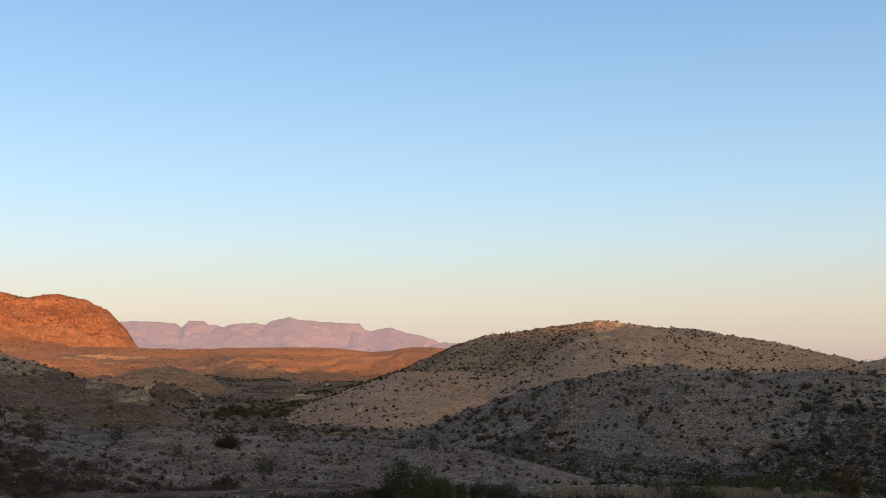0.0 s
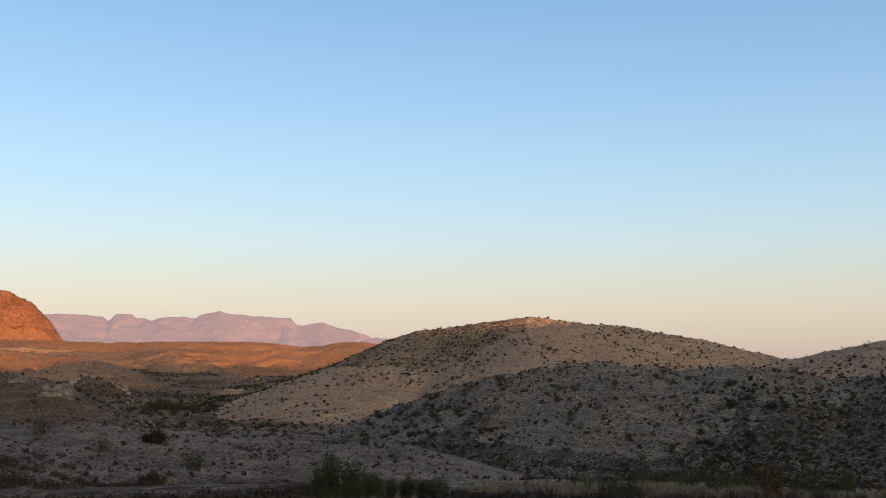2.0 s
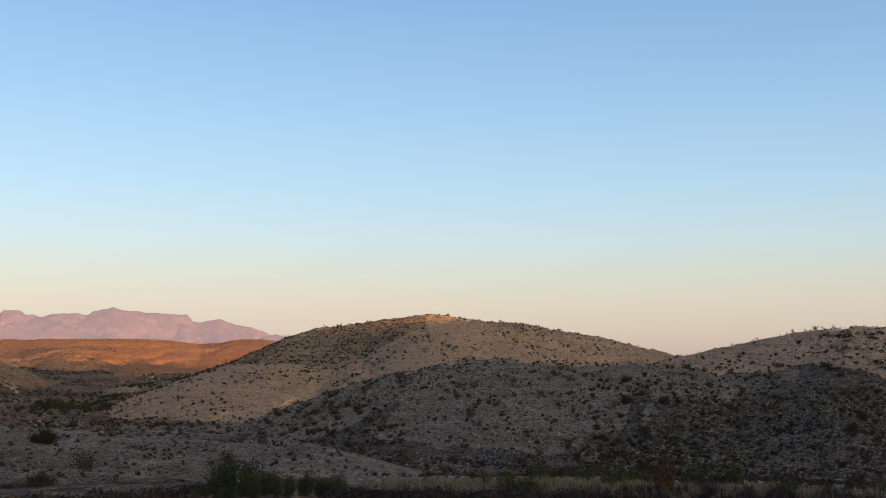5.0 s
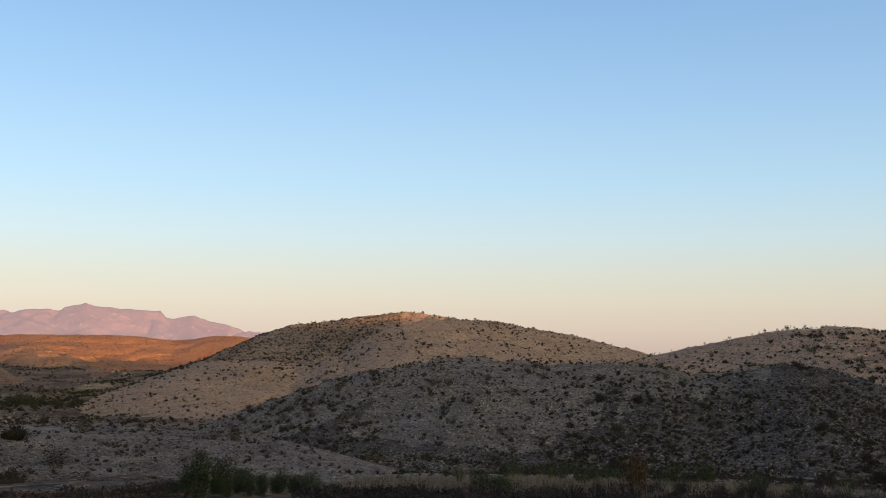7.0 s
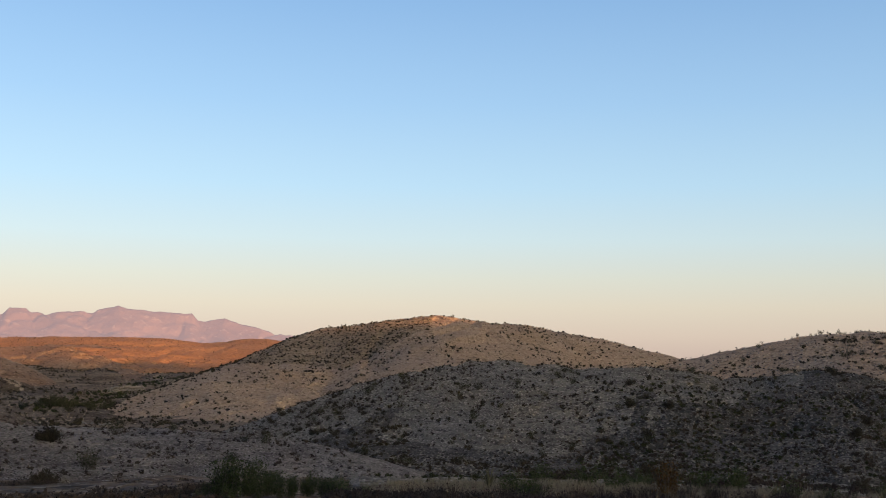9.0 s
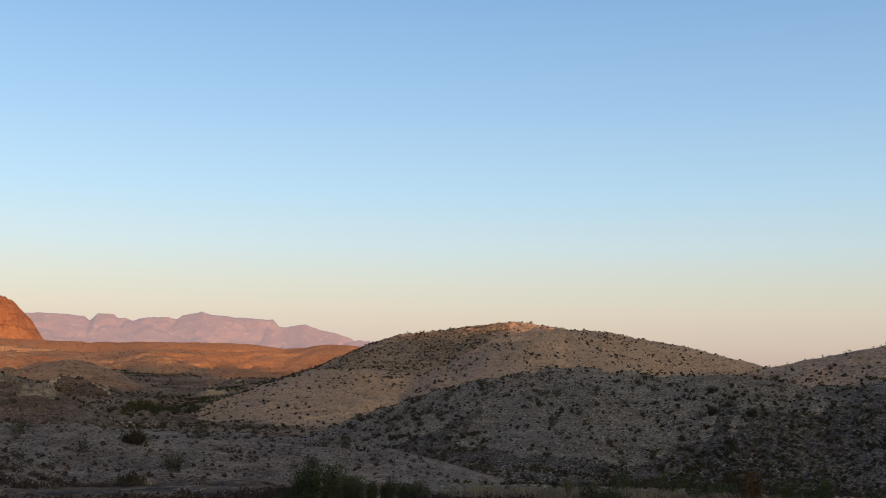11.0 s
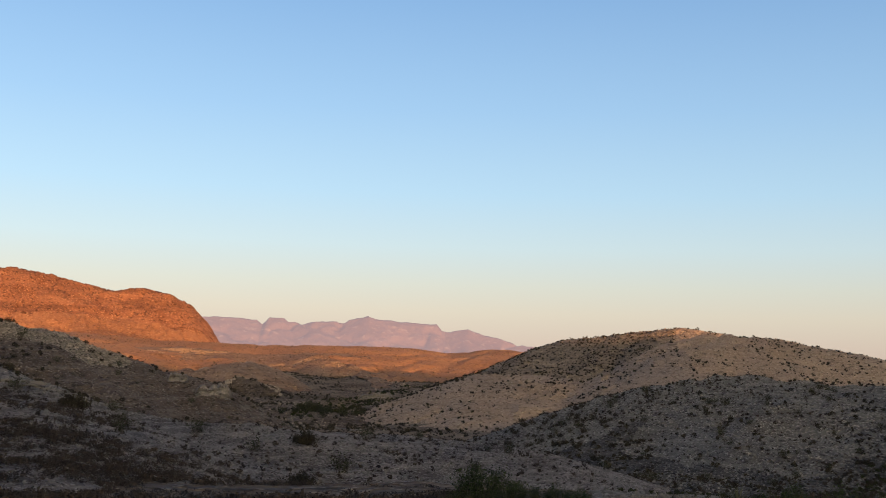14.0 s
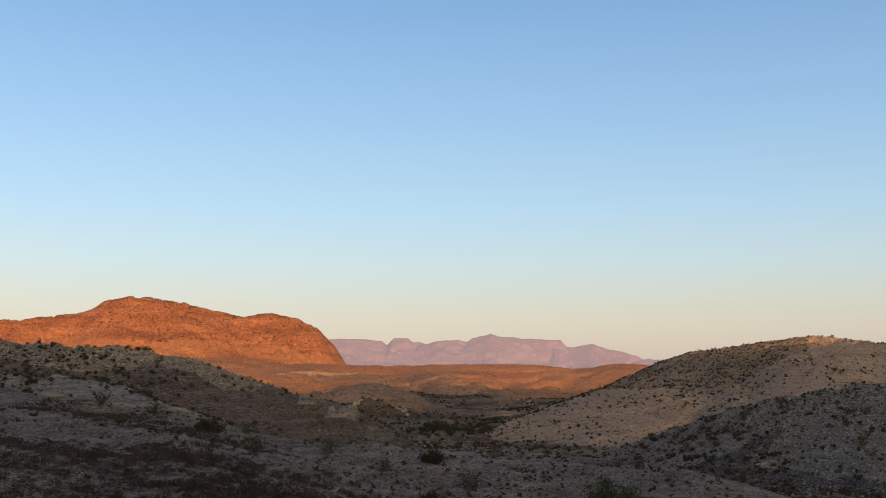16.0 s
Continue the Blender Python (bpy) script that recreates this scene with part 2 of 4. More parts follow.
def soft_max(a, b, k):
    return np.maximum(a, b) + k * np.log1p(np.exp(-np.abs(a - b) / k))


BASE_R = [0, 8, 14, 20, 25, 35, 60, 90, 150, 250, 330, 400, 600, 1000, 6000]
BASE_Z = [-1.6, -1.65, -2.0, -2.6, -3.0, -4.0, -6.6, -7.8, -8.2, -6.5, -4.2, -1.5, -2, -4, -20]


def base(x, y):
    r = np.hypot(x, y)
    z = np.interp(np.log(r + 4), np.log(np.array(BASE_R) + 4.0), BASE_Z)
    z = np.where(y < 0, np.maximum(z, -1.9 - 0.004 * r), z)
    z = z - 6 * np.clip((np.degrees(np.arctan2(x, y)) - 9) / 6, 0, 1) * np.clip((r - 190) / 120, 0, 1)
    roll = np.clip((r - 90) / 120, 0, 1) * np.clip((2000 - r) / 1000, 0, 1)
    return z + roll * (2.0 * fbm(x, y, 60, 3, 5) + 1.1 * fbm(x, y, 18, 3, 6) - 1.9 * np.exp(-(fbm(x, y, 34, 3, 8) / 0.14) ** 2)) + 0.10 * fbm(x, y, 3.0, 4, 7)


def polar(points):
    """Places from a direction, a rise (both in degrees) and a distance."""
    return [(r * math.sin(radians(a)), r * math.cos(radians(a)), r * math.tan(radians(e))) for a, e, r in points]


def scaled(points, k):
    return [(x * k, y * k, z * k) for x, y, z in points]


HILL_E = [Crest(polar([(-5.4, -1.75, 215), (-2.6, -0.8, 208), (-0.6, -0.2, 204), (0.8, 0.3, 201), (2.0, 0.95, 198), (2.9, 1.32, 196), (5.3, 1.58, 192), (7.7, 1.98, 188), (9.0, 1.98, 185), (10.66, 1.68, 183),
                       (13.8, 1.36, 182), (16.6, 0.92, 181), (19.3, 0.29, 180), (23.5, -0.8, 179)]), 0.55, 0.5, 0.3, 4, 2.5),
          Crest(polar([(-9.2, -4.4, 148), (-8.4, -3.6, 152), (-7.3, -2.6, 156), (-5.5, -1.8, 158), (-3.1, -0.95, 160), (-1.3, -0.6, 160), (0.5, -0.57, 160), (3.4, -0.75, 162), (4.6, -1.65, 162)]), 0.155, 0.55, 0.6, 2, 2.5),
          Crest(polar([(13.2, 1.45, 181), (10.6, 1.75, 168), (9.3, 1.6, 163), (8.2, 1.35, 160), (7.0, 0.9, 158), (5.8, 0.29, 157), (4.9, -0.35, 156), (4.0, -0.85, 155), (3.2, -1.6, 153)]), 0.24, 0.62, 0.6, 1.2, 2.0),
          Crest(polar([(13.0, 1.4, 178), (12.2, 1.2, 168), (12.4, 0.5, 160), (13.1, -0.4, 150), (14, -1.4, 140)]), 0.3, 0.5, 0.45, 1.5, 3)]
HILL_F = [Crest(scaled([(-6, 150, -14.5), (-0.3, 150, -10.6), (4, 149.9, -8.4), (9.1, 149.7, -6.2), (16.9, 149, -3.6), (24.6, 148, -2.0), (32.1, 146.5, -1.3), (42.8, 143.8, -1.6),
                        (49.6, 141.6, -1.9), (58, 138, -2.4), (70, 130, -3)], 0.633), 0.21, 0.55, 0.25, 5, 2.5),
          Crest([(19, 91, -1.2), (19, 80, -3.2), (18, 68, -5.7), (17, 58, -6.8)], 0.26, 0.34, 0.2, 3, 3),
          Crest([(30, 88, -1.2), (27.5, 76, -3.4), (25, 66, -5.2)], 0.26, 0.36, 0.2, 2, 3),
          Crest([(44, 82, -1.0), (39, 74, -3.0), (35, 62, -5.2)], 0.24, 0.34, 0.2, 3, 3),
          Crest([(0, 92, -7.3), (3, 75, -7.0), (6, 60, -6.5), (9, 50, -5.6)], 0.12, 0.12, 0.12, 5, 3)]
HILL_G = [Crest(scaled([(45, 184, -4), (55.1, 181.8, -2.2), (69.8, 176.7, -0.9), (78.6, 173, 1.1), (87, 168.9, 2.9), (93.4, 165.4, 4.1), (99.9, 161.6, 4.7),
                        (110, 155, 3.6), (140, 140, 2)], 0.684), 0.26, 0.4, 0.3, 5, 2.5),
          Crest([(66, 110, 2.4), (60, 98, 0.0), (56, 86, -2.5)], 0.25, 0.3, 0.3, 4, 3)]
HILL_H = [Crest(polar([(-50, 2.6, 115), (-41, 2.2, 113), (-33.2, 1.75, 110), (-30.6, 1.5, 110), (-27.9, 1.38, 110), (-25.05, 1.0, 110), (-23.6, 0.66, 110), (-22.2, 0.18, 109.5), (-20.7, -0.22, 109),
                       (-19.2, -0.8, 108), (-17.9, -1.0, 107), (-16.6, -1.5, 105), (-15.5, -2.2, 102), (-14.6, -3.0, 99), (-13.8, -4.0, 96)]), 0.3, 0.6, 0.45, 2, 2.5),
          Crest(scaled([(-90, 62, 3), (-70, 74, 2), (-54.7, 83.7, 0.5), (-48.3, 87.6, -0.2), (-45.3, 89.1, -1.6), (-42.2, 90.7, -3.0), (-37, 93, -5.0), (-30, 95, -7)], 0.8), 0.2, 0.4, 0.5, 1.2, 2)]
SHELF = [Crest(scaled([(-62, 36, -0.6), (-45, 44, -0.3), (-32.8, 50.3, -0.8), (-27.9, 53.1, -1.7), (-22, 55.8, -3.2), (-14.7, 58.2, -4.0), (-5.7, 59.7, -4.35), (-2, 60, -4.6), (0.2, 60, -5.2), (3.3, 59.9, -7.1)], 0.75),
               0.085, 0.35, 0.22, 3, 1.5)]
RIDGE_C = [Crest(scaled([(-300, 620, 12), (-237.5, 658.5, 8.4), (-193, 672.9, 8.3), (-145.8, 684.6, 6.7), (-132, 687.5, 8.0), (-75, 696, 7.9), (-58.5, 697.6, 5.0), (-41.6, 698, 5.0),
                         (-16, 699, 7.9), (-7, 699, 6.8), (10, 699, 2), (60, 697, -2)], 0.6), 0.09, 0.2, 0.15, 8, 4),
           Crest([(-150, 300, -2), (-120, 330, -1.0), (-92, 345, -0.5), (-70, 352, 0.4), (-50, 350, -0.6), (-41, 338, -3.5)], 0.2, 0.3, 0.12, 6, 4),
           Crest([(-110, 230, -1.0), (-90.8, 238, -2.0), (-80, 242, -3.6), (-69, 245.5, -2.2), (-63, 247, -1.6), (-58, 248, -2.8), (-54, 249, -5.2), (-50, 250, -7.5)], 0.26, 0.5, 0.3, 1.5, 3),
           Crest(polar([(-11.4, 0.2, 345), (-10.6, 0.15, 330), (-9.9, 0.0, 318), (-8.75, -0.55, 298), (-7.6, -0.97, 282), (-6.9, -1.4, 268)]), 0.24, 0.45, 0.35, 1.2, 3),
           Crest(polar([(-20.6, -0.05, 366), (-19.4, 0.14, 371), (-17.8, 0.22, 374), (-16.2, 0.12, 372), (-15.2, -0.1, 368)]), 0.26, 0.3, 0.05, 2, 3)]
MOUND = [Crest(polar([(-18.5, -2.4, 166), (-17.4, -1.95, 172), (-16.25, -1.57, 178), (-15.5, -1.39, 181), (-14.8, -1.12, 184), (-13.9, -1.42, 184), (-13.1, -1.72, 182), (-12.2, -2.4, 178), (-11.3, -3.0, 172)]), 0.34, 0.55, 0.4, 1.0, 2),
         Crest(polar([(-11.8, -3.0, 166), (-11.1, -2.66, 168), (-10.3, -2.42, 170), (-9.4, -2.55, 170), (-8.6, -3.0, 168)]), 0.35, 0.5, 0.3, 1, 1.5),
         Crest(polar([(-14.0, -1.3, 212), (-13.2, -1.5, 208), (-12.2, -1.95, 202), (-11.2, -2.45, 194), (-10.4, -2.9, 186)]), 0.3, 0.5, 0.4, 0.8, 2)]
MESA = [Crest(scaled([(-900, 850, 40), (-760, 940, 52), (-658, 1003, 54.3), (-621, 1027, 58.8), (-611, 1032, 61), (-587, 1046, 64.5), (-571, 1055, 74), (-562, 1060, 78.5), (-539, 1072, 83), (-509, 1086, 80),
                      (-479, 1100, 74.3), (-451, 1112, 66.4), (-425, 1122, 65), (-398, 1132, 64), (-377, 1140, 59.5), (-363, 1145, 52), (-350, 1149, 38), (-340, 1152, 22)], 0.75), 0.45, 1.6, 0.5, 4, 1.5),
        Crest(scaled([(-900, 790, 22), (-640, 930, 22), (-520, 1000, 23), (-420, 1050, 20), (-375, 1075, 14)], 0.75), 0.16, 0.3, 0.0, 20, 10)]
RANGE = [Crest([(-2600, 3700, 120), (-1900, 4080, 170), (-1500, 4240, 165), (-1320, 4305, 150), (-1260, 4318, 156), (-1200, 4335, 151), (-1093, 4365, 147), (-1067, 4372, 128), (-1039, 4378, 159), (-984, 4391, 157),
                (-966, 4395, 141), (-895, 4410, 149), (-868, 4415, 158), (-782, 4431, 156), (-759, 4435, 147), (-691, 4446, 162), (-638, 4454, 176), (-610, 4458, 164), (-505, 4471, 153), (-353, 4486, 147)], 0.5, 1.6, 0.5, 2, 5, True),
         Crest([(-353, 4486, 146), (-329, 4488, 121), (-294, 4490, 116), (-223, 4494, 130), (-164, 4497, 111), (-104, 4499, 102), (-33, 4500, 85), (109, 4499, 71), (500, 4480, 40), (1100, 4380, 10)], 0.5, 1.6, 0.5, 2, 5, True)]


def rough(x, y, size, amp, seed):
    return amp * fbm(x, y, size, 5, seed, 0.55)


def joined(crests, x, y, k):
    z = crests[0].height(x, y)
    for c in crests[1:]:
        z = soft_max(z, c.height(x, y), k)
    return z


def gullies(x, y, size, amp, seed):
    """Runnels washed into a slope."""
    return -amp * np.exp(-(fbm(x, y, size, 3, seed) / 0.16) ** 2)


def inner(x, y, r0, soft):
    """One nearer than r0, fading to nothing there."""
    return np.clip((r0 - np.hypot(x, y)) / soft, 0, 1)


LAND = {
    "hill_e": lambda x, y: joined(HILL_E, x, y, 0.3) + rough(x, y, 14, 0.28, 11) + gullies(x, y, 26, 0.6, 12) + rough(x, y, 3.5, 0.14, 17) + inner(x, y, 176, 12) * gullies(x, y, 13, 0.7, 15),
    "hill_f": lambda x, y: joined(HILL_F, x, y, 0.5) + rough(x, y, 8, 0.24, 21) + gullies(x, y, 20, 0.7, 22) + rough(x, y, 2.2, 0.12, 28) + gullies(x, y, 7, 0.28, 29),
    "hill_g": lambda x, y: joined(HILL_G, x, y, 0.4) + rough(x, y, 9, 0.26, 31) + gullies(x, y, 20, 0.6, 32) + rough(x, y, 2.5, 0.12, 38) + gullies(x, y, 8, 0.25, 39),
    "hill_h": lambda x, y: joined(HILL_H, x, y, 0.2) + rough(x, y, 8, 0.15, 41) + rough(x, y, 2.4, 0.12, 48) + gullies(x, y, 18, 0.2, 42) + inner(x, y, 102, 12) * gullies(x, y, 11, 0.7, 44),
    "shelf": lambda x, y: joined(SHELF, x, y, 0.2) + rough(x, y, 5, 0.12, 51) + rough(x, y, 1.3, 0.06, 52),
    "mound": lambda x, y: joined(MOUND, x, y, 0.2) + rough(x, y, 10, 0.5, 55) + gullies(x, y, 14, 1.1, 56),
    "ridge_c": lambda x, y: joined(RIDGE_C, x, y, 0.4) + rough(x, y, 26, 0.45, 61) + gullies(x, y, 40, 0.7, 62) + inner(x, y, 380, 60) * (gullies(x, y, 30, 1.5, 64) + gullies(x, y, 14, 0.7, 65)),
    "mesa": lambda x, y: joined(MESA, x, y, 1.0) + 1.1 * fbm(x, y, 40, 5, 71, 0.55) + 0.7 * fbm(x, y, 11, 4, 77, 0.6) + gullies(x, y, 34, 1.2, 72) + gullies(x, y, 13, 1.3, 75) + gullies(x, y, 6, 1.0, 76) + 1.6,
    "range": lambda x, y: joined(RANGE, x, y, 2.0) + 4 * fbm(x, y, 130, 3, 81, 0.5) + 1.6 * fbm(x, y, 45, 4, 83, 0.6) + gullies(x, y, 220, 12, 82) + 1,
}


NEAR = {"hill_e": ["hill_f", "hill_g", "ridge_c"], "hill_f": ["hill_e", "hill_g", "shelf"], "hill_g": ["hill_f", "hill_e"], "hill_h": ["shelf", "mound", "ridge_c"],
        "shelf": ["hill_h", "hill_f"], "mound": ["hill_h", "ridge_c", "hill_e"], "ridge_c": ["hill_h", "mound", "hill_e"], "mesa": ["ridge_c"], "range": [],
        None: ["hill_e", "hill_f", "hill_g", "hill_h", "shelf", "mound", "ridge_c"]}


def sheet(name, az, rad, height, mat, keep=None, other=()):
    """A sheet of land over a fan of directions (degrees, clockwise from ahead) and distances, kept where keep says so."""
    a, r = np.meshgrid(np.radians(az), rad, indexing="ij")
    x, y = r * np.sin(a), r * np.cos(a)
    z = height(x, y)
    n, m = a.shape
    idx = np.arange(n * m).reshape(n, m)
    quads = np.stack([idx[:-1, :-1], idx[1:, :-1], idx[1:, 1:], idx[:-1, 1:]], -1).reshape(-1, 4)
    verts = np.stack([x, y, z + EYE], -1).reshape(-1, 3)
    if keep is not None:
        ok = (z > keep(x, y) - 0.5).ravel()
        quads = quads[ok[quads].any(1)]
        used = np.unique(quads)
        back = np.full(n * m, -1)
        back[used] = np.arange(len(used))
        verts, quads = verts[used], back[quads]
    me = bpy.data.meshes.new(name)
    me.vertices.add(len(verts))
    me.vertices.foreach_set("co", verts.ravel().astype(np.float32))
    me.loops.add(quads.size)
    me.loops.foreach_set("vertex_index", quads.ravel().astype(np.int32))
    me.polygons.add(len(quads))
    me.polygons.foreach_set("loop_start", np.arange(0, quads.size, 4, dtype=np.int32))
    me.polygons.foreach_set("use_smooth", np.ones(len(quads), dtype=bool))
    me.update(calc_edges=True)
    me.materials.append(mat)
    mid = verts[quads].mean(1)
    index = np.zeros(len(quads), np.int32)
    for k, (m2, where) in enumerate(other, 1):
        me.materials.append(m2)
        index[where(mid[:, 0], mid[:, 1])] = k
    me.polygons.foreach_set("material_index", index)
    return new(name, me)


def span(lo, hi, ratio):
    return np.exp(np.arange(math.log(lo), math.log(hi), math.log(ratio)))


def above_others(own):
    names = NEAR[own]
    return lambda x, y: np.maximum.reduce([base(x, y)] + [LAND[k](x, y) for k in names])


VIEW = 36.0


def fan(a0, a1, step):
    """Directions from a0 to a1 degrees: fine where the road looks out, coarse to the sides."""
    parts = [np.arange(a0, -VIEW, 0.8), np.arange(max(a0, -VIEW), min(a1, VIEW), step), np.arange(VIEW, a1, 0.8)]
    return np.concatenate([p for p in parts if len(p)])


def stony_foot(x, y):
    """The stony wash-out below the grey hill."""
    r = np.hypot(x, y) + 3 * fbm(x, y, 6, 3, 97)
    return (x > 0.05 * y + 0.5) & (y > 0) & (r > 24.5) & (r < 130)


far_az = np.concatenate([np.arange(-180, -40, 2.0), np.arange(-40, 40, 0.18), np.arange(40, 180.1, 2.0)])
ground = tagged(sheet("ground", far_az, np.concatenate([[0.0, 0.6], span(1.2, 14, 1.05), span(14, 420, 1.019), span(420, 4950, 1.05)]), base, mat_ground, None, [(mat_grey, stony_foot)]),
                "dry brown desert ground falling from the road into a valley", "ground", kind="structure")
PIECES = [
    ("tan_hill", "hill_e", (-12, 32), (105, 235, 1.0042), 0.07, mat_tan, "rounded tan desert hill dotted with dark shrubs", "hill"),
    ("stony_hill", "hill_f", (-5, 60), (45, 120, 1.005), 0.075, mat_grey, "grey stony hillside in shade with scattered scrub", "hill"),
    ("shrubby_hill", "hill_g", (12, 60), (75, 175, 1.005), 0.06, mat_tan, "low shaded hill with a shrubby skyline", "hill"),
    ("rocky_hill", "hill_h", (-75, -5), (40, 150, 1.006), 0.075, mat_dark, "dark rocky hill sloping down into the valley", "hill"),
    ("gravel_shelf", "shelf", (-75, 8), (5, 65, 1.009), 0.08, mat_shelf, "pale gravelly shelf of ground with brown dry growth", "ridge"),
    ("valley_mound", "mound", (-25, -5), (140, 215, 1.005), 0.06, mat_mound, "low dark eroded mound with pale rims beside the dry wash", "mound"),
    ("ochre_ridge", "ridge_c", (-60, 10), (200, 520, 1.0065), 0.08, mat_orange, "low rolling ridge glowing orange in evening sun", "ridge"),
    ("red_mesa", "mesa", (-60, -12), (560, 1050, 1.004), 0.05, mat_mesa, "red-brown rocky mesa lit by the setting sun", "mesa"),
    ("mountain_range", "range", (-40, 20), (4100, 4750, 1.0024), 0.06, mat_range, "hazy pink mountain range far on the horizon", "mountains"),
]


def lower_part(crests, ragged, seed, lift=0.0):
    """Where the side spurs of a landform stand over its main crest's slope."""
    def inside(x, y):
        spur = np.maximum.reduce([c.height(x, y) for c in crests[1:]])
        return spur + lift + ragged * fbm(x, y, 12 * ragged + 4, 4, seed) > crests[0].height(x, y)
    return inside


def along(crests, width, seed):
    """Within about width metres of the crest lines, raggedly."""
    def inside(x, y):
        best = np.full(x.shape, 1e6)
        for c in crests:
            for (ax, ay, _), (bx, by, _) in zip(c.line[:-1], c.line[1:]):
                dx, dy = bx - ax, by - ay
                t = np.clip(((x - ax) * dx + (y - ay) * dy) / (dx * dx + dy * dy + 1e-9), 0, 1)
                np.minimum(best, np.hypot(x - ax - t * dx, y - ay - t * dy), out=best)
        return best < width * (1 + 0.6 * fbm(x, y, 5, 3, seed))
    return inside


def upper_band(crests, depth, seed):
    """The stony top of a hill, down to about depth metres under its crest."""
    def inside(x, y):
        line = crests[0].line
        az = np.arctan2(x, y)
        order = np.argsort(np.arctan2(line[:, 0], line[:, 1]))
        top = np.interp(az, np.arctan2(line[order, 0], line[order, 1]), line[order, 2])
        return top - crests[0].height(x, y) < depth * (1 + 0.5 * fbm(x, y, 14, 4, seed))
    return inside


# the sunlit patch of scree, painted paler than the ridge round it
def sunlit_scree(x, y):
    a, r = np.degrees(np.arctan2(x, y)) + 18.0, np.hypot(x, y) - 366
    return (a / 2.2) ** 2 + (r / 13.0) ** 2 + 1.1 * fbm(x, y, 10, 4, 66) < 0.7


spur_e, spur_h, spur_c, apron = lower_part(HILL_E, 0.5, 13), lower_part(HILL_H, 0.5, 43), lower_part(RIDGE_C, 1.5, 63, 0.5), lower_part(MESA, 9.0, 74, 6.0)
band_h = upper_band(HILL_H, 2.2, 45)


def top_h(x, y):
    return band_h(x, y) & (np.degrees(np.arctan2(x, y)) + 1.5 * fbm(x, y, 8, 3, 47) < -20.5)





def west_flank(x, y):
    """The shrubby flank turned from the evening sun; its shade is put into darker soil."""
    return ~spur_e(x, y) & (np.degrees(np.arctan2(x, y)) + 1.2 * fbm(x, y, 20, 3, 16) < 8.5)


def shaded_foot(x, y):
    """The brushy foot and gullies of the stony hill, their shade put into darker soil."""
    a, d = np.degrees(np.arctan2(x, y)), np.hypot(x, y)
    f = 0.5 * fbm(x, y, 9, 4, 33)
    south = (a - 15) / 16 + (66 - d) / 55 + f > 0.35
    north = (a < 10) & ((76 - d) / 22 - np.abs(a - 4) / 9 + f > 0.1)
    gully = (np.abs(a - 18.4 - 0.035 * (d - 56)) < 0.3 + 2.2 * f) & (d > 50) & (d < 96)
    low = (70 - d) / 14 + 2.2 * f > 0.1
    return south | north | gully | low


OTHER = {"hill_f": [(mat_foot_shade, shaded_foot)], "hill_h": [(mat_crag, top_h), (mat_pale, spur_h)], "hill_e": [(mat_spur, spur_e), (mat_flank, west_flank)],
         "ridge_c": [(mat_foot, spur_c), (mat_screebed, sunlit_scree), (mat_rim, along(RIDGE_C[2:3], 0.5, 67))],
         "mesa": [(mat_apron, apron)], "mound": [(mat_rim, along(MOUND[::2], 0.4, 68))]}
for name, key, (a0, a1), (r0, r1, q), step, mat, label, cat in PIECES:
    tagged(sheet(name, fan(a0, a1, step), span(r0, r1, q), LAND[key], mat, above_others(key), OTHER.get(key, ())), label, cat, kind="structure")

# The ridge at the back of the road, which keeps the near land in shade.
BEHIND = Crest([(-900, -40, 22), (-400, -50, 21.3), (-100, -52, 21.3), (60, -52, 21.3), (105, -52, 20.9), (140, -52, 20.8), (170, -52, 20.4), (300, -50, 20.6), (900, -40, 22)], 0.46, 0.46, 0.3, 5, 10)
tagged(sheet("back_ridge", np.arange(95, 265, 1.0), span(6, 1100, 1.03), lambda x, y: BEHIND.height(x, y), mat_ground, lambda x, y: base(x, y)),
       "long dry hill across the road in the west", "hill", kind="structure")

# ---------------------------------------------------------------- growth and stones


def on_land(key, rng, n, az, rad, keep=None, tries=6):
    """n places on a landform, spread evenly over its open ground: x, y, z."""
    got = []
    for _ in range(tries):
        a = np.radians(rng.uniform(az[0], az[1], n))
        r = np.sqrt(rng.uniform(rad[0] ** 2, rad[1] ** 2, n))
        x, y = r * np.sin(a), r * np.cos(a)
        z = LAND[key](x, y) if key else base(x, y)
        low = np.maximum.reduce([LAND[k](x, y) for k in NEAR[key]] + ([base(x, y)] if key else []))
        ok = z > low + 0.02
        if keep is not None:
            ok &= keep(x, y, z, rng.random(n))
        got.append(np.stack([x, y, z + EYE], -1)[ok])
        if sum(map(len, got)) >= n:
            break
    return np.vstack(got)[:n]


def leaf_cloud(rng, n, leaf, flat=0.75, lobes=4):
    """Verts and triangles of a ragged bush about one metre across: n little leaf clumps gathered in lobes."""
    cen = rng.normal(0, 0.2, (lobes, 3))
    cen[:, 2] = np.abs(cen[:, 2]) + 0.22
    d = rng.normal(size=(n, 3))
    d /= np.linalg.norm(d, axis=1)[:, None]
    p = cen[rng.integers(0, lobes, n)] + d * rng.uniform(0.12, 0.33, (n, 1))
    p[:, 2] = np.clip(p[:, 2] * flat, 0.0, None)
    u = rng.normal(size=(n, 3))
    u /= np.linalg.norm(u, axis=1)[:, None]
    v = np.cross(u, d)
    v /= np.linalg.norm(v, axis=1)[:, None] + 1e-6
    size = leaf * rng.uniform(0.6, 1.4, (n, 1))
    verts = np.stack([p - u * size * 0.5, p + u * size * 0.5, p + v * size], 1).reshape(-1, 3)
    return verts, np.arange(3 * n).reshape(n, 3)


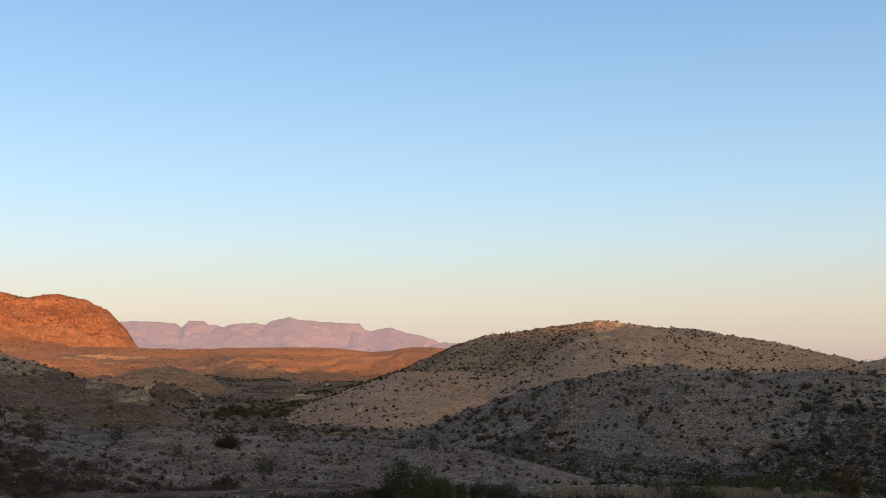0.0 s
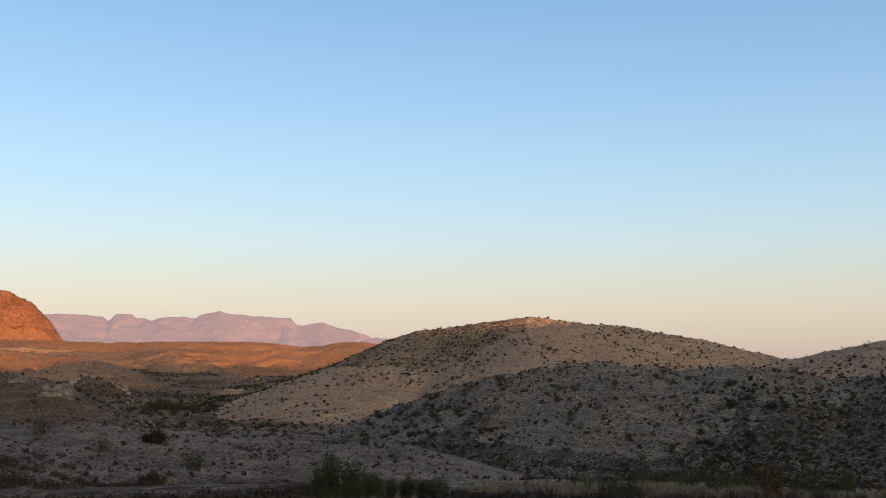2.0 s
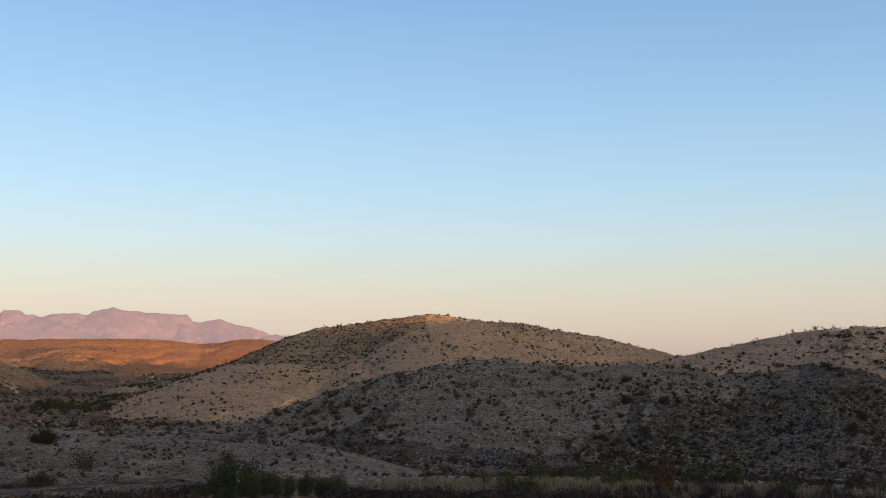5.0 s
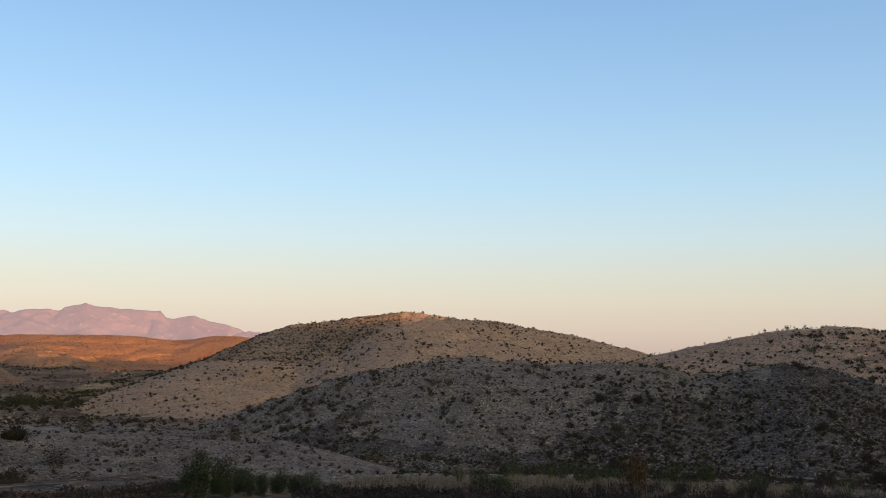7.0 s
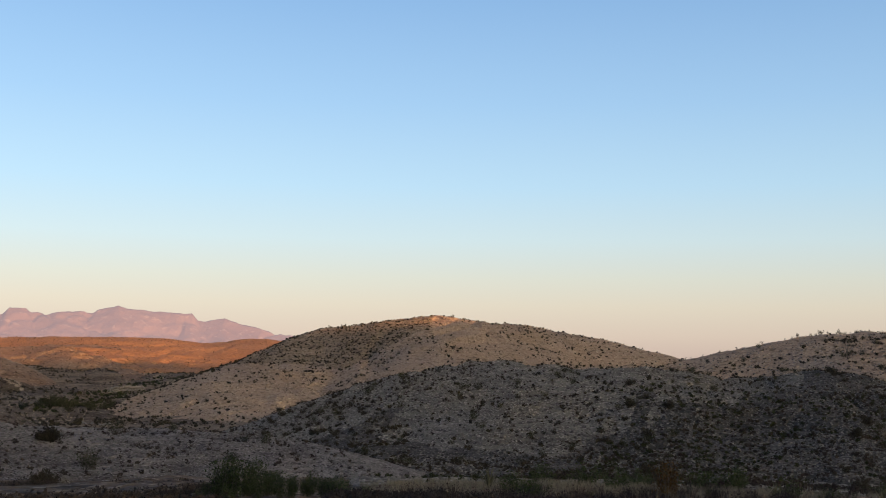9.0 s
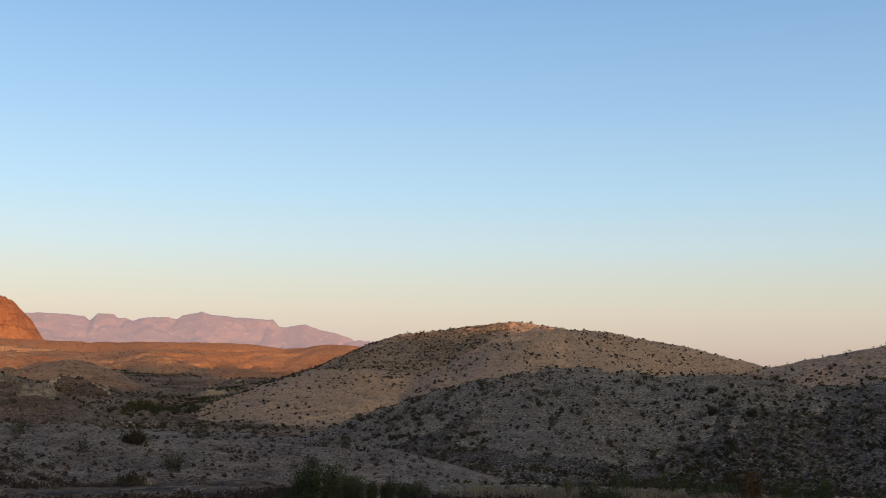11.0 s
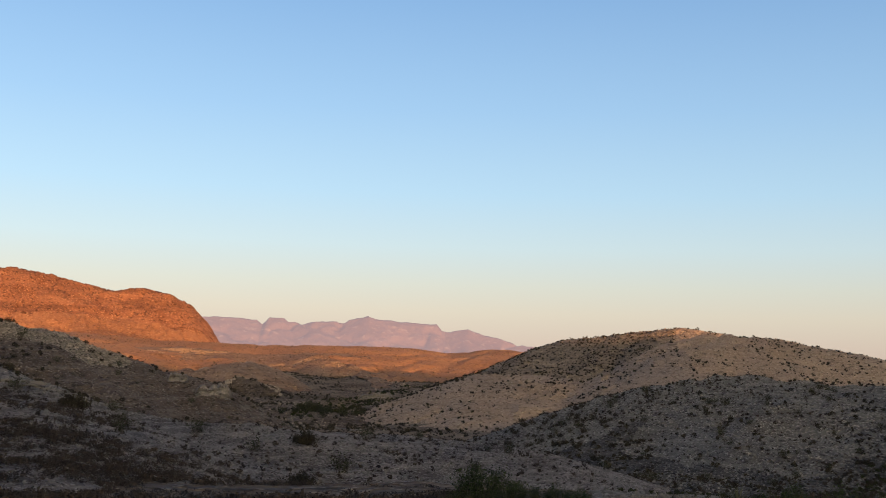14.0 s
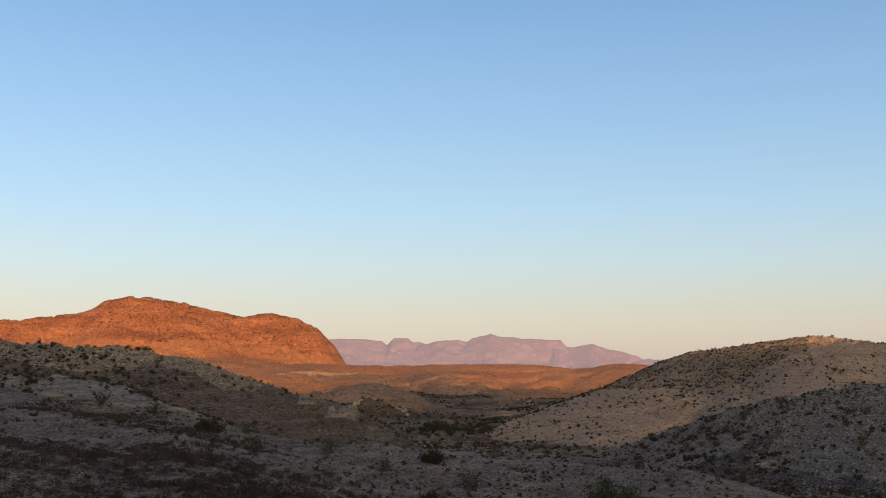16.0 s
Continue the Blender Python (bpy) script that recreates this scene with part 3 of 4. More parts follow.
def pebble(rng):
    """A broken stone about one metre across, sunk a little."""
    top = rng.uniform(0.25, 0.5)
    ang = np.sort(rng.uniform(0, 2 * math.pi, 5))
    low = np.stack([0.5 * np.cos(ang), 0.4 * np.sin(ang), np.full(5, -0.12)], -1)
    hi = np.stack([0.36 * np.cos(ang + 0.2), 0.28 * np.sin(ang + 0.2), np.full(5, top) + rng.uniform(-0.08, 0.08, 5)], -1)
    tris = [(i, (i + 1) % 5, 5 + (i + 1) % 5) for i in range(5)] + [(i, 5 + (i + 1) % 5, 5 + i) for i in range(5)] + [(5, 6, 7), (5, 7, 8), (5, 8, 9)]
    return np.vstack([low, hi]), np.array(tris)


def tuft(rng, blades, height, spread, width):
    """Verts and triangles of a grass tuft: thin bent blades from one root."""
    verts, tris = [], []
    for _ in range(blades):
        a, lean = rng.uniform(0, 2 * math.pi), rng.uniform(0.1, 1.0) * spread
        h = height * rng.uniform(0.5, 1.1)
        out = np.array([math.cos(a), math.sin(a), 0])
        side = np.array([-out[1], out[0], 0]) * width
        root = out * rng.uniform(0, 0.07)
        mid = root + out * lean * 0.35 + np.array([0, 0, h * 0.6])
        tip = root + out * lean + np.array([0, 0, h])
        k = len(verts)
        verts += [root - side, root + side, mid - side * 0.7, mid + side * 0.7, tip]
        tris += [(k, k + 1, k + 3), (k, k + 3, k + 2), (k + 2, k + 3, k + 4)]
    return np.array(verts), np.array(tris)


def tri_mesh(name, verts, tris, mat):
    me = bpy.data.meshes.new(name)
    me.vertices.add(len(verts))
    me.vertices.foreach_set("co", np.asarray(verts, np.float32).ravel())
    me.loops.add(tris.size)
    me.loops.foreach_set("vertex_index", tris.ravel().astype(np.int32))
    me.polygons.add(len(tris))
    me.polygons.foreach_set("loop_start", np.arange(0, tris.size, 3, dtype=np.int32))
    me.update(calc_edges=True)
    me.materials.append(mat)
    return me


def strewn(name, places, sizes, templates, mat, rng, label, cat, squash=(0.8, 1.2)):
    """Many small pieces laid at the places, joined as stuff."""
    vs, ts, k = [], [], 0
    which = rng.integers(0, len(templates), len(places))
    for i, (p, s) in enumerate(zip(places, sizes)):
        v, t = templates[which[i]]
        a = rng.uniform(0, 2 * math.pi)
        c, sn = math.cos(a), math.sin(a)
        q = np.empty_like(v)
        q[:, 0], q[:, 1], q[:, 2] = (c * v[:, 0] - sn * v[:, 1]) * s, (sn * v[:, 0] + c * v[:, 1]) * s, v[:, 2] * s * rng.uniform(*squash)
        vs.append(q + p)
        ts.append(t + k)
        k += len(v)
    return tagged(new(name, tri_mesh(name, np.vstack(vs), np.vstack(ts), mat)), label, cat, kind="stuff")


rng = np.random.default_rng(7)
FAR_BUSH = [leaf_cloud(rng, 34, 0.25, 0.62, 3) for _ in range(6)]
MID_BUSH = [leaf_cloud(rng, 90, 0.16, 0.8, 4) for _ in range(6)]
FINE_BUSH = [leaf_cloud(rng, 130, 0.10, 1.0, 5) for _ in range(5)]
STONES = [pebble(rng) for _ in range(8)]


def bush_sizes(n, lo, hi):
    return lo + (hi - lo) * rng.random(n) ** 2.2


def patchy(size, seed, bias):
    """Growth in drifts: thick where the noise is high."""
    return lambda x, y, z, r: r < np.clip(fbm(x, y, size, 3, seed) * 0.9 + bias, 0.03, 1)


def main_slope(x, y, z, r):
    """The main flank of the tan hill, behind its smooth spurs, thickest in drifts."""
    return west_flank(x, y) & (r < 0.6 + 0.8 * fbm(x, y, 9, 3, 29))


def wash_side(x, y, z, r):
    """Both banks of the dry wash that skirts the tan hill."""
    a, d = np.degrees(np.arctan2(x, y)), np.hypot(x, y)
    return np.abs(a - np.interp(d, [140, 160, 200, 260, 320], [-12.5, -10.5, -7.6, -5.6, -4.6])) < 0.7 + 0.9 * r + fbm(x, y, 12, 3, 39)


def low_corner(x, y, z, r):
    """The overgrown foot of the stony hill, thicker towards the south."""
    a, d = np.degrees(np.arctan2(x, y)), np.hypot(x, y)
    return r < 0.05 + (a - 15) / 16 + (66 - d) / 60 + 0.5 * fbm(x, y, 8, 3, 34)


SCRUB = [
    ("tan_hill_thickets", "hill_e", 3200, (-8, 11), (156, 212), FAR_BUSH, (0.16, 0.6), mat_scrub, main_slope),
    ("hill_foot_scrub", "hill_e", 500, (-10, -2), (140, 214), FAR_BUSH, (0.2, 0.8), mat_scrub, lambda x, y, z, r: ~spur_e(x, y)),
    ("hill_wash_scrub", None, 700, (-12, -4), (140, 320), FAR_BUSH, (0.25, 1.0), mat_olive, wash_side),
    ("foot_scrub", "hill_f", 500, (3, 37), (44, 64), MID_BUSH, (0.08, 0.3), mat_scrub, patchy(6, 35, 0.7)),
    ("junction_scrub", "hill_f", 420, (-2, 7), (46, 78), MID_BUSH, (0.12, 0.48), mat_scrub, patchy(6, 37, 0.7)),
    ("hollow_brush", None, 320, (-3, 8), (48, 80), MID_BUSH, (0.12, 0.48), mat_scrub, patchy(6, 38, 0.7)),
    ("slope_scrub", "hill_f", 1400, (17, 37), (44, 84), MID_BUSH, (0.1, 0.42), mat_olive, patchy(8, 36, 0.5)),
    ("hollow_scrub", "hill_f", 420, (15, 27), (56, 98), MID_BUSH, (0.12, 0.42), mat_scrub, patchy(9, 25, 0.6)),
    ("saddle_scrub", "hill_g", 500, (20, 37), (78, 106), MID_BUSH, (0.14, 0.6), mat_scrub, patchy(9, 27, 0.7)),
    ("foot_brush", "hill_f", 1500, (15, 37), (44, 84), MID_BUSH, (0.1, 0.4), mat_brown, low_corner),
    ("foot_litter", None, 1200, (13, 37), (25, 60), MID_BUSH, (0.08, 0.4), mat_brown, low_corner),
    ("verge_scrub", None, 800, (4, 37), (26, 60), MID_BUSH, (0.08, 0.34), mat_olive, patchy(7, 26, 0.6)),
    ("tan_hill_scrub", "hill_e", 3600, (-10, 26), (110, 205), FAR_BUSH, (0.16, 0.62), mat_scrub, patchy(18, 3, 0.75)),
    ("stony_hill_scrub", "hill_f", 1450, (-4, 37), (50, 105), MID_BUSH, (0.14, 0.5), mat_scrub, patchy(12, 4, 0.7)),
    ("stony_hill_tufts", "hill_f", 3000, (-4, 37), (48, 105), FAR_BUSH, (0.1, 0.34), mat_brown, patchy(9, 24, 0.7)),
    ("shrubby_hill_scrub", "hill_g", 1000, (14, 37), (75, 130), MID_BUSH, (0.14, 0.58), mat_scrub, patchy(14, 5, 0.75)),
    ("rocky_hill_scrub", "hill_h", 2000, (-37, -13), (60, 116), MID_BUSH, (0.14, 0.62), mat_scrub, patchy(12, 6, 0.7)),
    ("mound_scrub", "mound", 900, (-22, -7), (145, 215), FAR_BUSH, (0.18, 0.7), mat_scrub, patchy(12, 7, 0.6)),
    ("ridge_scrub", "ridge_c", 4500, (-37, 2), (215, 430), FAR_BUSH, (0.18, 0.55), mat_dusty, patchy(35, 8, 0.55)),
    ("valley_scrub", None, 3600, (-22, 0), (95, 320), FAR_BUSH, (0.2, 0.8), mat_scrub, patchy(16, 9, 0.6)),
    ("shelf_scrub", "shelf", 1500, (-37, 5), (20, 48), FAR_BUSH, (0.05, 0.24), mat_brown, patchy(5, 10, 0.6)),
]
for name, key, n, az, rad, kit, (lo, hi), mat, keep in SCRUB:
    places = on_land(key, rng, n, az, rad, keep)
    strewn(name, places, bush_sizes(len(places), lo, hi), kit, mat, rng, "dark low desert shrubs scattered over dry slopes", "scrub")

crest = HILL_G[0].line[(HILL_G[0].line[:, 0] > 42) & (HILL_G[0].line[:, 0] < 76)]
sky = crest[rng.integers(0, len(crest), 150)] + np.stack([rng.normal(0, 1.2, 150), rng.normal(0, 1.5, 150), np.zeros(150)], -1)
sky[:, 2] = LAND["hill_g"](sky[:, 0], sky[:, 1]) + EYE
strewn("skyline_scrub", sky, bush_sizes(150, 0.18, 0.6), FINE_BUSH, mat_twig, rng, "small ragged shrubs along the hill's skyline", "scrub", (0.8, 1.5))

def high_rock(x, y, z, r):
    """The broken upper part of the mesa."""
    return ~apron(x, y) & (r < 0.6 + 0.8 * fbm(x, y, 45, 4, 17))


RUBBLE = [
    ("tan_hill_stones", "hill_e", 7000, (-10, 22), (115, 208), (0.12, 0.40), mat_tanstone, None),
    ("stony_hill_stones", "hill_f", 30000, (-2, 37), (48, 98), (0.06, 0.24), mat_stone, patchy(10, 14, 0.8)),
    ("shrubby_hill_stones", "hill_g", 4500, (14, 37), (75, 125), (0.08, 0.30), mat_stone, None),
    ("hilltop_stones", "hill_h", 9000, (-37, -19), (92, 114), (0.1, 0.36), mat_crown, lambda x, y, z, r: top_h(x, y) & (r < 0.75 + 0.6 * fbm(x, y, 7, 3, 46))),
    ("bowl_boulders", None, 160, (-7.7, -5.8), (262, 300), (0.4, 1.3), mat_scree, patchy(8, 47, 0.5)),
    ("rocky_hill_stones", "hill_h", 5000, (-37, -8), (45, 120), (0.06, 0.22), mat_stone, patchy(12, 15, 0.5)),
    ("foot_stones", None, 6000, (3, 37), (25, 64), (0.03, 0.2), mat_stone, patchy(7, 20, 0.7)),
    ("pale_scree", "ridge_c", 600, (-20.5, -15.5), (348, 384), (0.15, 0.5), mat_screestone, lambda x, y, z, r: sunlit_scree(x, y)),
    ("valley_stones", None, 2500, (-22, 0), (80, 220), (0.08, 0.42), mat_scree, patchy(16, 19, 0.45)),
    ("mesa_boulders", "mesa", 2500, (-36, -14), (700, 900), (0.3, 1.4), mat_redstone, high_rock),
    ("shelf_stones", "shelf", 15000, (-37, 5), (16, 48), (0.03, 0.15), mat_stone, patchy(5, 16, 0.7)),
]
for name, key, n, az, rad, (lo, hi), mat, keep in RUBBLE:
    places = on_land(key, rng, n, az, rad, keep)
    strewn(name, places, lo + (hi - lo) * rng.random(len(places)) ** 3, STONES, mat, rng, "loose pale broken stones lying on the slope", "stones", (0.5, 1.0))

# pale stones along the rims of the low spurs in the valley
for c in (MOUND[0], MOUND[2], RIDGE_C[2]):
    rims = c.line[rng.integers(0, len(c.line) - 1, 700)] + 0
    nxt = c.line[np.minimum(np.searchsorted(c.line[:, 0], rims[:, 0] + 1e-4), len(c.line) - 1)]
    rims += (nxt - rims) * rng.random((700, 1))
    rims[:, :2] += rng.normal(0, 0.28, (700, 2))
    rims = rims[(rims[:, 0] > -100) & (rims[:, 0] < -28)]
    rims[:, 2] = np.maximum(LAND["mound"](rims[:, 0], rims[:, 1]), LAND["ridge_c"](rims[:, 0], rims[:, 1])) + EYE
    strewn("rim_stones", rims, rng.uniform(0.14, 0.45, len(rims)), STONES, mat_rimstone, rng, "pale broken stones along the rim of a low spur", "stones", (0.3, 0.6))

# ---------------------------------------------------------------- single plants and rocks


def top_of(x, y):
    """Height of the land at one place."""
    X, Y = np.array([x], float), np.array([y], float)
    return float(max([base(X, Y)[0]] + [LAND[k](X, Y)[0] for k in NEAR[None]])) + EYE


def at(az, r):
    x, y = r * math.sin(radians(az)), r * math.cos(radians(az))
    return x, y, top_of(x, y)


def part(name, mesh, parent, label=""):
    ob = new(name, mesh)
    ob.parent = parent
    return tagged(ob, label)


def sticks(lines, thick):
    """Verts and triangles of three-sided tapering stems along lines of points."""
    verts, tris = [], []
    for line in lines:
        k = len(verts)
        for i, p in enumerate(line):
            w = thick * (1 - 0.75 * i / (len(line) - 1))
            for a in (0, 2.1, 4.2):
                verts.append((p[0] + w * math.cos(a), p[1] + w * math.sin(a), p[2]))
            if i:
                b = k + 3 * i
                for q in range(3):
                    n = (q + 1) % 3
                    tris += [(b - 3 + q, b - 3 + n, b + n), (b - 3 + q, b + n, b + q)]
    return np.array(verts, float), np.array(tris)


def bent(rng, root, way, length, droop, n=4):
    """A stem's line from its root, bending over with droop."""
    p, d, out = np.array(root, float), np.array(way, float), []
    for _ in range(n):
        out.append(p.copy())
        p = p + d / np.linalg.norm(d) * length / (n - 1)
        d = d + np.array([rng.normal(0, 0.12), rng.normal(0, 0.12), -droop])
    return out


def leaves_on(rng, lines, per, size, start=0.25, spread=0.05):
    """Small pointed leaves set along stems."""
    verts = []
    for line in lines:
        L = np.array(line)
        for _ in range(per):
            t = rng.uniform(start, 1.0) * (len(L) - 1)
            i = min(int(t), len(L) - 2)
            p = L[i] + (L[i + 1] - L[i]) * (t - i) + rng.normal(0, spread, 3)
            u, v = rng.normal(size=3), rng.normal(size=3)
            u, v = u / np.linalg.norm(u), v / np.linalg.norm(v)
            k = size * rng.uniform(0.6, 1.3)
            verts += [p - u * k * 0.35, p + u * k * 0.35, p + v * k]
    return np.array(verts), np.arange(len(verts)).reshape(-1, 3)


def make_shrub(name, rng, height, width, stems, per, leaf, mat_leaf, mat_stem, label, cat, lean=0.5, droop=0.05, thick=0.012, group=""):
    """A shrub: stems fanning from one root, and its foliage."""
    ob = new(name)
    lines = []
    for _ in range(stems):
        a, o = rng.uniform(0, 2 * math.pi), rng.uniform(0, 1) ** 0.7 * lean
        root = (rng.normal(0, width * 0.12), rng.normal(0, width * 0.12), -0.05)
        lines.append(bent(rng, root, (math.cos(a) * o, math.sin(a) * o, 1), height * rng.uniform(0.65, 1.1), droop))
    part("branchwork", tri_mesh("branchwork", *sticks(lines, thick), mat_stem), ob, "thin grey woody stems")
    if per:
        part("foliage", tri_mesh("foliage", *leaves_on(rng, lines, per, leaf, 0.2, width * 0.06), mat_leaf), ob)
    return tagged(ob, label, cat, group)


def set_at(ob, p, turn=0.0, scale=1.0):
    ob.matrix_basis = Matrix.Translation(p) @ Matrix.Rotation(turn, 4, "Z") @ Matrix.Scale(scale, 4)


def planted(kinds, spots, rng, lo, hi):
    """Copies of the kinds at the spots; the first of each kind stands at its own first spot."""
    used = set()
    for p in spots:
        k = int(rng.integers(0, len(kinds)))
        sc = rng.uniform(lo, hi)
        if k not in used:
            used.add(k)
            set_at(kinds[k], p, rng.uniform(0, 6.28), sc)
        else:
            ob = copy_thing(kinds[k], Matrix.Identity(4))
            set_at(ob, p, rng.uniform(0, 6.28), sc)
    for k, ob in enumerate(kinds):
        if k not in used:
            for o in (*ob.children_recursive, ob):
                bpy.data.objects.remove(o)


prng = np.random.default_rng(23)
# leafy green bush by the road
greens = [make_shrub("green_bush", prng, 0.85, 0.8, 26, 62, 0.05, mat_green, mat_twig, "upright leafy green bush at the roadside", "bush", 0.32, 0.0, 0.006, "green roadside bushes")
          for _ in range(4)]
green_az = np.concatenate([np.linspace(-3.9, 5.0, 24) + prng.normal(0, 0.12, 24), [-2.5, -2.15, -1.1]])
for k, a in enumerate(green_az):
    tall = float(np.interp(a, [-4.2, -3.2, -2.0, -1.2, 0.5, 2.5, 3.8, 5.2], [0.24, 0.38, 0.46, 0.45, 0.55, 0.52, 0.4, 0.2])) * prng.uniform(0.7, 1.15)
    ob = greens[k] if k < 4 else copy_thing(greens[k % 4], Matrix.Identity(4))
    set_at(ob, at(a, 19.0 + prng.normal(0, 0.5)), prng.uniform(0, 6.28), 0.85 if k > 23 else tall)

# creosote bushes on the nearest slopes
creosote = [make_shrub("creosote_bush", prng, 0.8, 1.0, 22, 20, 0.07, mat_olive, mat_twig, "dark olive creosote bush on a stony slope", "bush", 1.0, 0.06, 0.012, "creosote bushes on the slopes")
            for _ in range(5)]
spots = np.vstack([on_land("hill_f", prng, 90, (-3, 36), (52, 96), patchy(12, 4, 0.5)), on_land("hill_g", prng, 60, (18, 36), (78, 125)),
                   on_land("hill_h", prng, 60, (-36, -10), (48, 110)), on_land("shelf", prng, 14, (-30, 2), (30, 46))])
planted(creosote, [Vector(p) for p in spots], prng, 0.4, 0.95)

# thickets in the gullies of the near hills
thick = [make_shrub("thicket_bush", prng, 1.0, 1.2, 30, 46, 0.11, mat_scrub, mat_twig, "dense dark bush in a gully between the hills", "bush", 1.0, 0.06, 0.014, "gully thickets") for _ in range(3)]
gully = [(18.6 + 0.03 * (r - 56) + float(prng.normal(0, 1.1)), r + float(prng.normal(0, 3))) for r in range(60, 92, 3)] + [(25.5 + 0.3 * (102 - r), r) for r in range(84, 102, 2)]
gully += [(float(prng.uniform(29, 36)), float(prng.uniform(56, 80))) for _ in range(26)]
planted(thick, [at(a + prng.normal(0, 0.25), r) for a, r in gully], prng, 0.3, 0.7)
low = [make_shrub("thicket_bush", prng, 0.9, 1.2, 24, 36, 0.10, mat_scrub, mat_twig, "low dark bush where the stony hill meets the shelf", "bush", 1.2, 0.08, 0.014, "gully thickets") for _ in range(3)]
planted(low, [at(a, r) for a, r in zip(prng.uniform(-1.0, 5.0, 75), prng.uniform(66, 98, 75))], prng, 0.22, 0.6)

# two round dark bushes and one smaller on the gravel shelf
domes = [make_shrub("round_bush", prng, 0.55, 1.0, 46, 70, 0.07, mat_scrub, mat_twig, "low round dark bush on pale gravel", "bush", 1.6, 0.12, 0.01, "round bushes on the shelf") for _ in range(2)]
planted(domes, [at(-11.28, 40), at(-11.4, 31), at(-23.0, 40)], prng, 0.8, 1.0)

# bushes lining the wash below the tan hill
wash = [make_shrub("wash_tree", prng, 1.7, 1.6, 26, 34, 0.16, mat_olive, mat_twig, "low dark green tree in the dry wash", "tree", 0.9, 0.05, 0.03, "trees along the wash") for _ in range(3)]
wash_spots = [at(a + prng.normal(0, 0.25), r + prng.normal(0, 5)) for a, r in ((-12, 150), (-11.5, 150), (-11, 152), (-10.6, 154), (-10.1, 155), (-9.7, 156), (-9.2, 158), (-8.7, 160), (-8.2, 162), (-7.7, 165),
              (-7.2, 170), (-6.6, 176), (-6.0, 185), (-5.4, 195), (-4.8, 205), (-11.2, 158), (-10.3, 160), (-9.5, 163), (-12.6, 146), (-10.8, 148), (-10.9, 146), (-10.5, 147), (-10.0, 148), (-9.6, 149), (-9.2, 150), (-11.4, 147), (-11.9, 146), (-10.2, 151), (-9.8, 152), (-9.0, 154), (-8.6, 156))]
planted(wash, wash_spots, prng, 0.35, 0.75)
hedge = [make_shrub("creosote_bush", prng, 0.9, 1.1, 22, 22, 0.09, mat_scrub, mat_twig, "dark creosote bush at the foot of the hill", "bush", 0.9, 0.06, 0.014, "bushes at the hill foot") for _ in range(2)]
planted(hedge, [at(a, r) for a, r in zip(prng.uniform(-8.5, 1.5, 34), prng.uniform(64, 105, 34))], prng, 0.3, 0.7)

# roadside verge: dry grass, woody shrubs, a yucca and dead sticks
GRASS = [tuft(prng, 20, 0.30, 0.2, 0.005) for _ in range(6)]
grass_az, grass_r = prng.uniform(4.5, 36, 2600), prng.uniform(21.3, 24.5, 2600)
places = np.stack([grass_r * np.sin(np.radians(grass_az)), grass_r * np.cos(np.radians(grass_az)), np.zeros(2600)], -1)
places[:, 2] = base(places[:, 0], places[:, 1]) + EYE
strewn("verge_grass", places, prng.uniform(0.28, 0.6, 2600), GRASS, mat_straw, prng, "dry straw-coloured grass along the verge", "grass")
n = 700
ga, gr = prng.uniform(5, 36, n), prng.uniform(16.5, 20.5, n)
gx, gy = gr * np.sin(np.radians(ga)), gr * np.cos(np.radians(ga))
strewn("verge_stalks", np.stack([gx, gy, base(gx, gy) + EYE], -1), prng.uniform(0.25, 0.65, n), [tuft(prng, 7, 0.42, 0.22, 0.006) for _ in range(5)], mat_straw, prng, "thin pale grass stalks among dark brush", "grass")
THIN = [tuft(prng, 14, 0.42, 0.3, 0.004) for _ in range(5)]
n = 9500
ga, gr = prng.uniform(-36, -3, n), 46 - 33 * prng.random(n) ** 0.85
gx, gy = gr * np.sin(np.radians(ga)), gr * np.cos(np.radians(ga))
thickets = fbm(gx, gy, 5, 4, 91) + 0.86 - 0.034 * (gr - 15) - 0.010 * (ga + 36) > prng.random(n) * 0.5 + 0.55
places = np.stack([gx, gy, np.maximum(base(gx, gy), LAND["shelf"](gx, gy)) + EYE], -1)[thickets]
n = len(places)
strewn("dry_brush", places, prng.uniform(0.18, 0.62, n), THIN[:2] + [leaf_cloud(prng, 50, 0.09, 0.34, 6) for _ in range(9)], mat_brown, prng, "dead brown brush and stalks on the near ground", "brush")
n = 2400
ga, gr = prng.uniform(3, 36, n), 12.5 + 5.5 * prng.random(n)
gx, gy = gr * np.sin(np.radians(ga)), gr * np.cos(np.radians(ga))
strewn("verge_brush", np.stack([gx, gy, base(gx, gy) + EYE], -1), prng.uniform(0.2, 0.42, n), [leaf_cloud(prng, 80, 0.07, 0.5, 6) for _ in range(6)], mat_mauve, prng, "low dead grey brush at the road's edge", "brush")
ga, gr = prng.uniform(-36, -3.5, 4200), prng.uniform(11, 31, 4200)
gx, gy = gr * np.sin(np.radians(ga)), gr * np.cos(np.radians(ga))
drift = 1.4 * fbm(gx, gy, 6, 4, 93) > 0.15 * prng.normal(0, 1, 4200) + 0.05 * (gr - 20)
drift |= (gr < 22) & (prng.random(4200) < 0.45)
gx, gy = gx[drift], gy[drift]
n = len(gx)
strewn("shelf_brush", np.stack([gx, gy, np.maximum(base(gx, gy), LAND["shelf"](gx, gy)) + EYE], -1), prng.uniform(0.15, 0.5, n), [leaf_cloud(prng, 60, 0.08, 0.4, 6) for _ in range(6)], mat_brown, prng,
       "dead brown brush on the nearest ground", "brush")
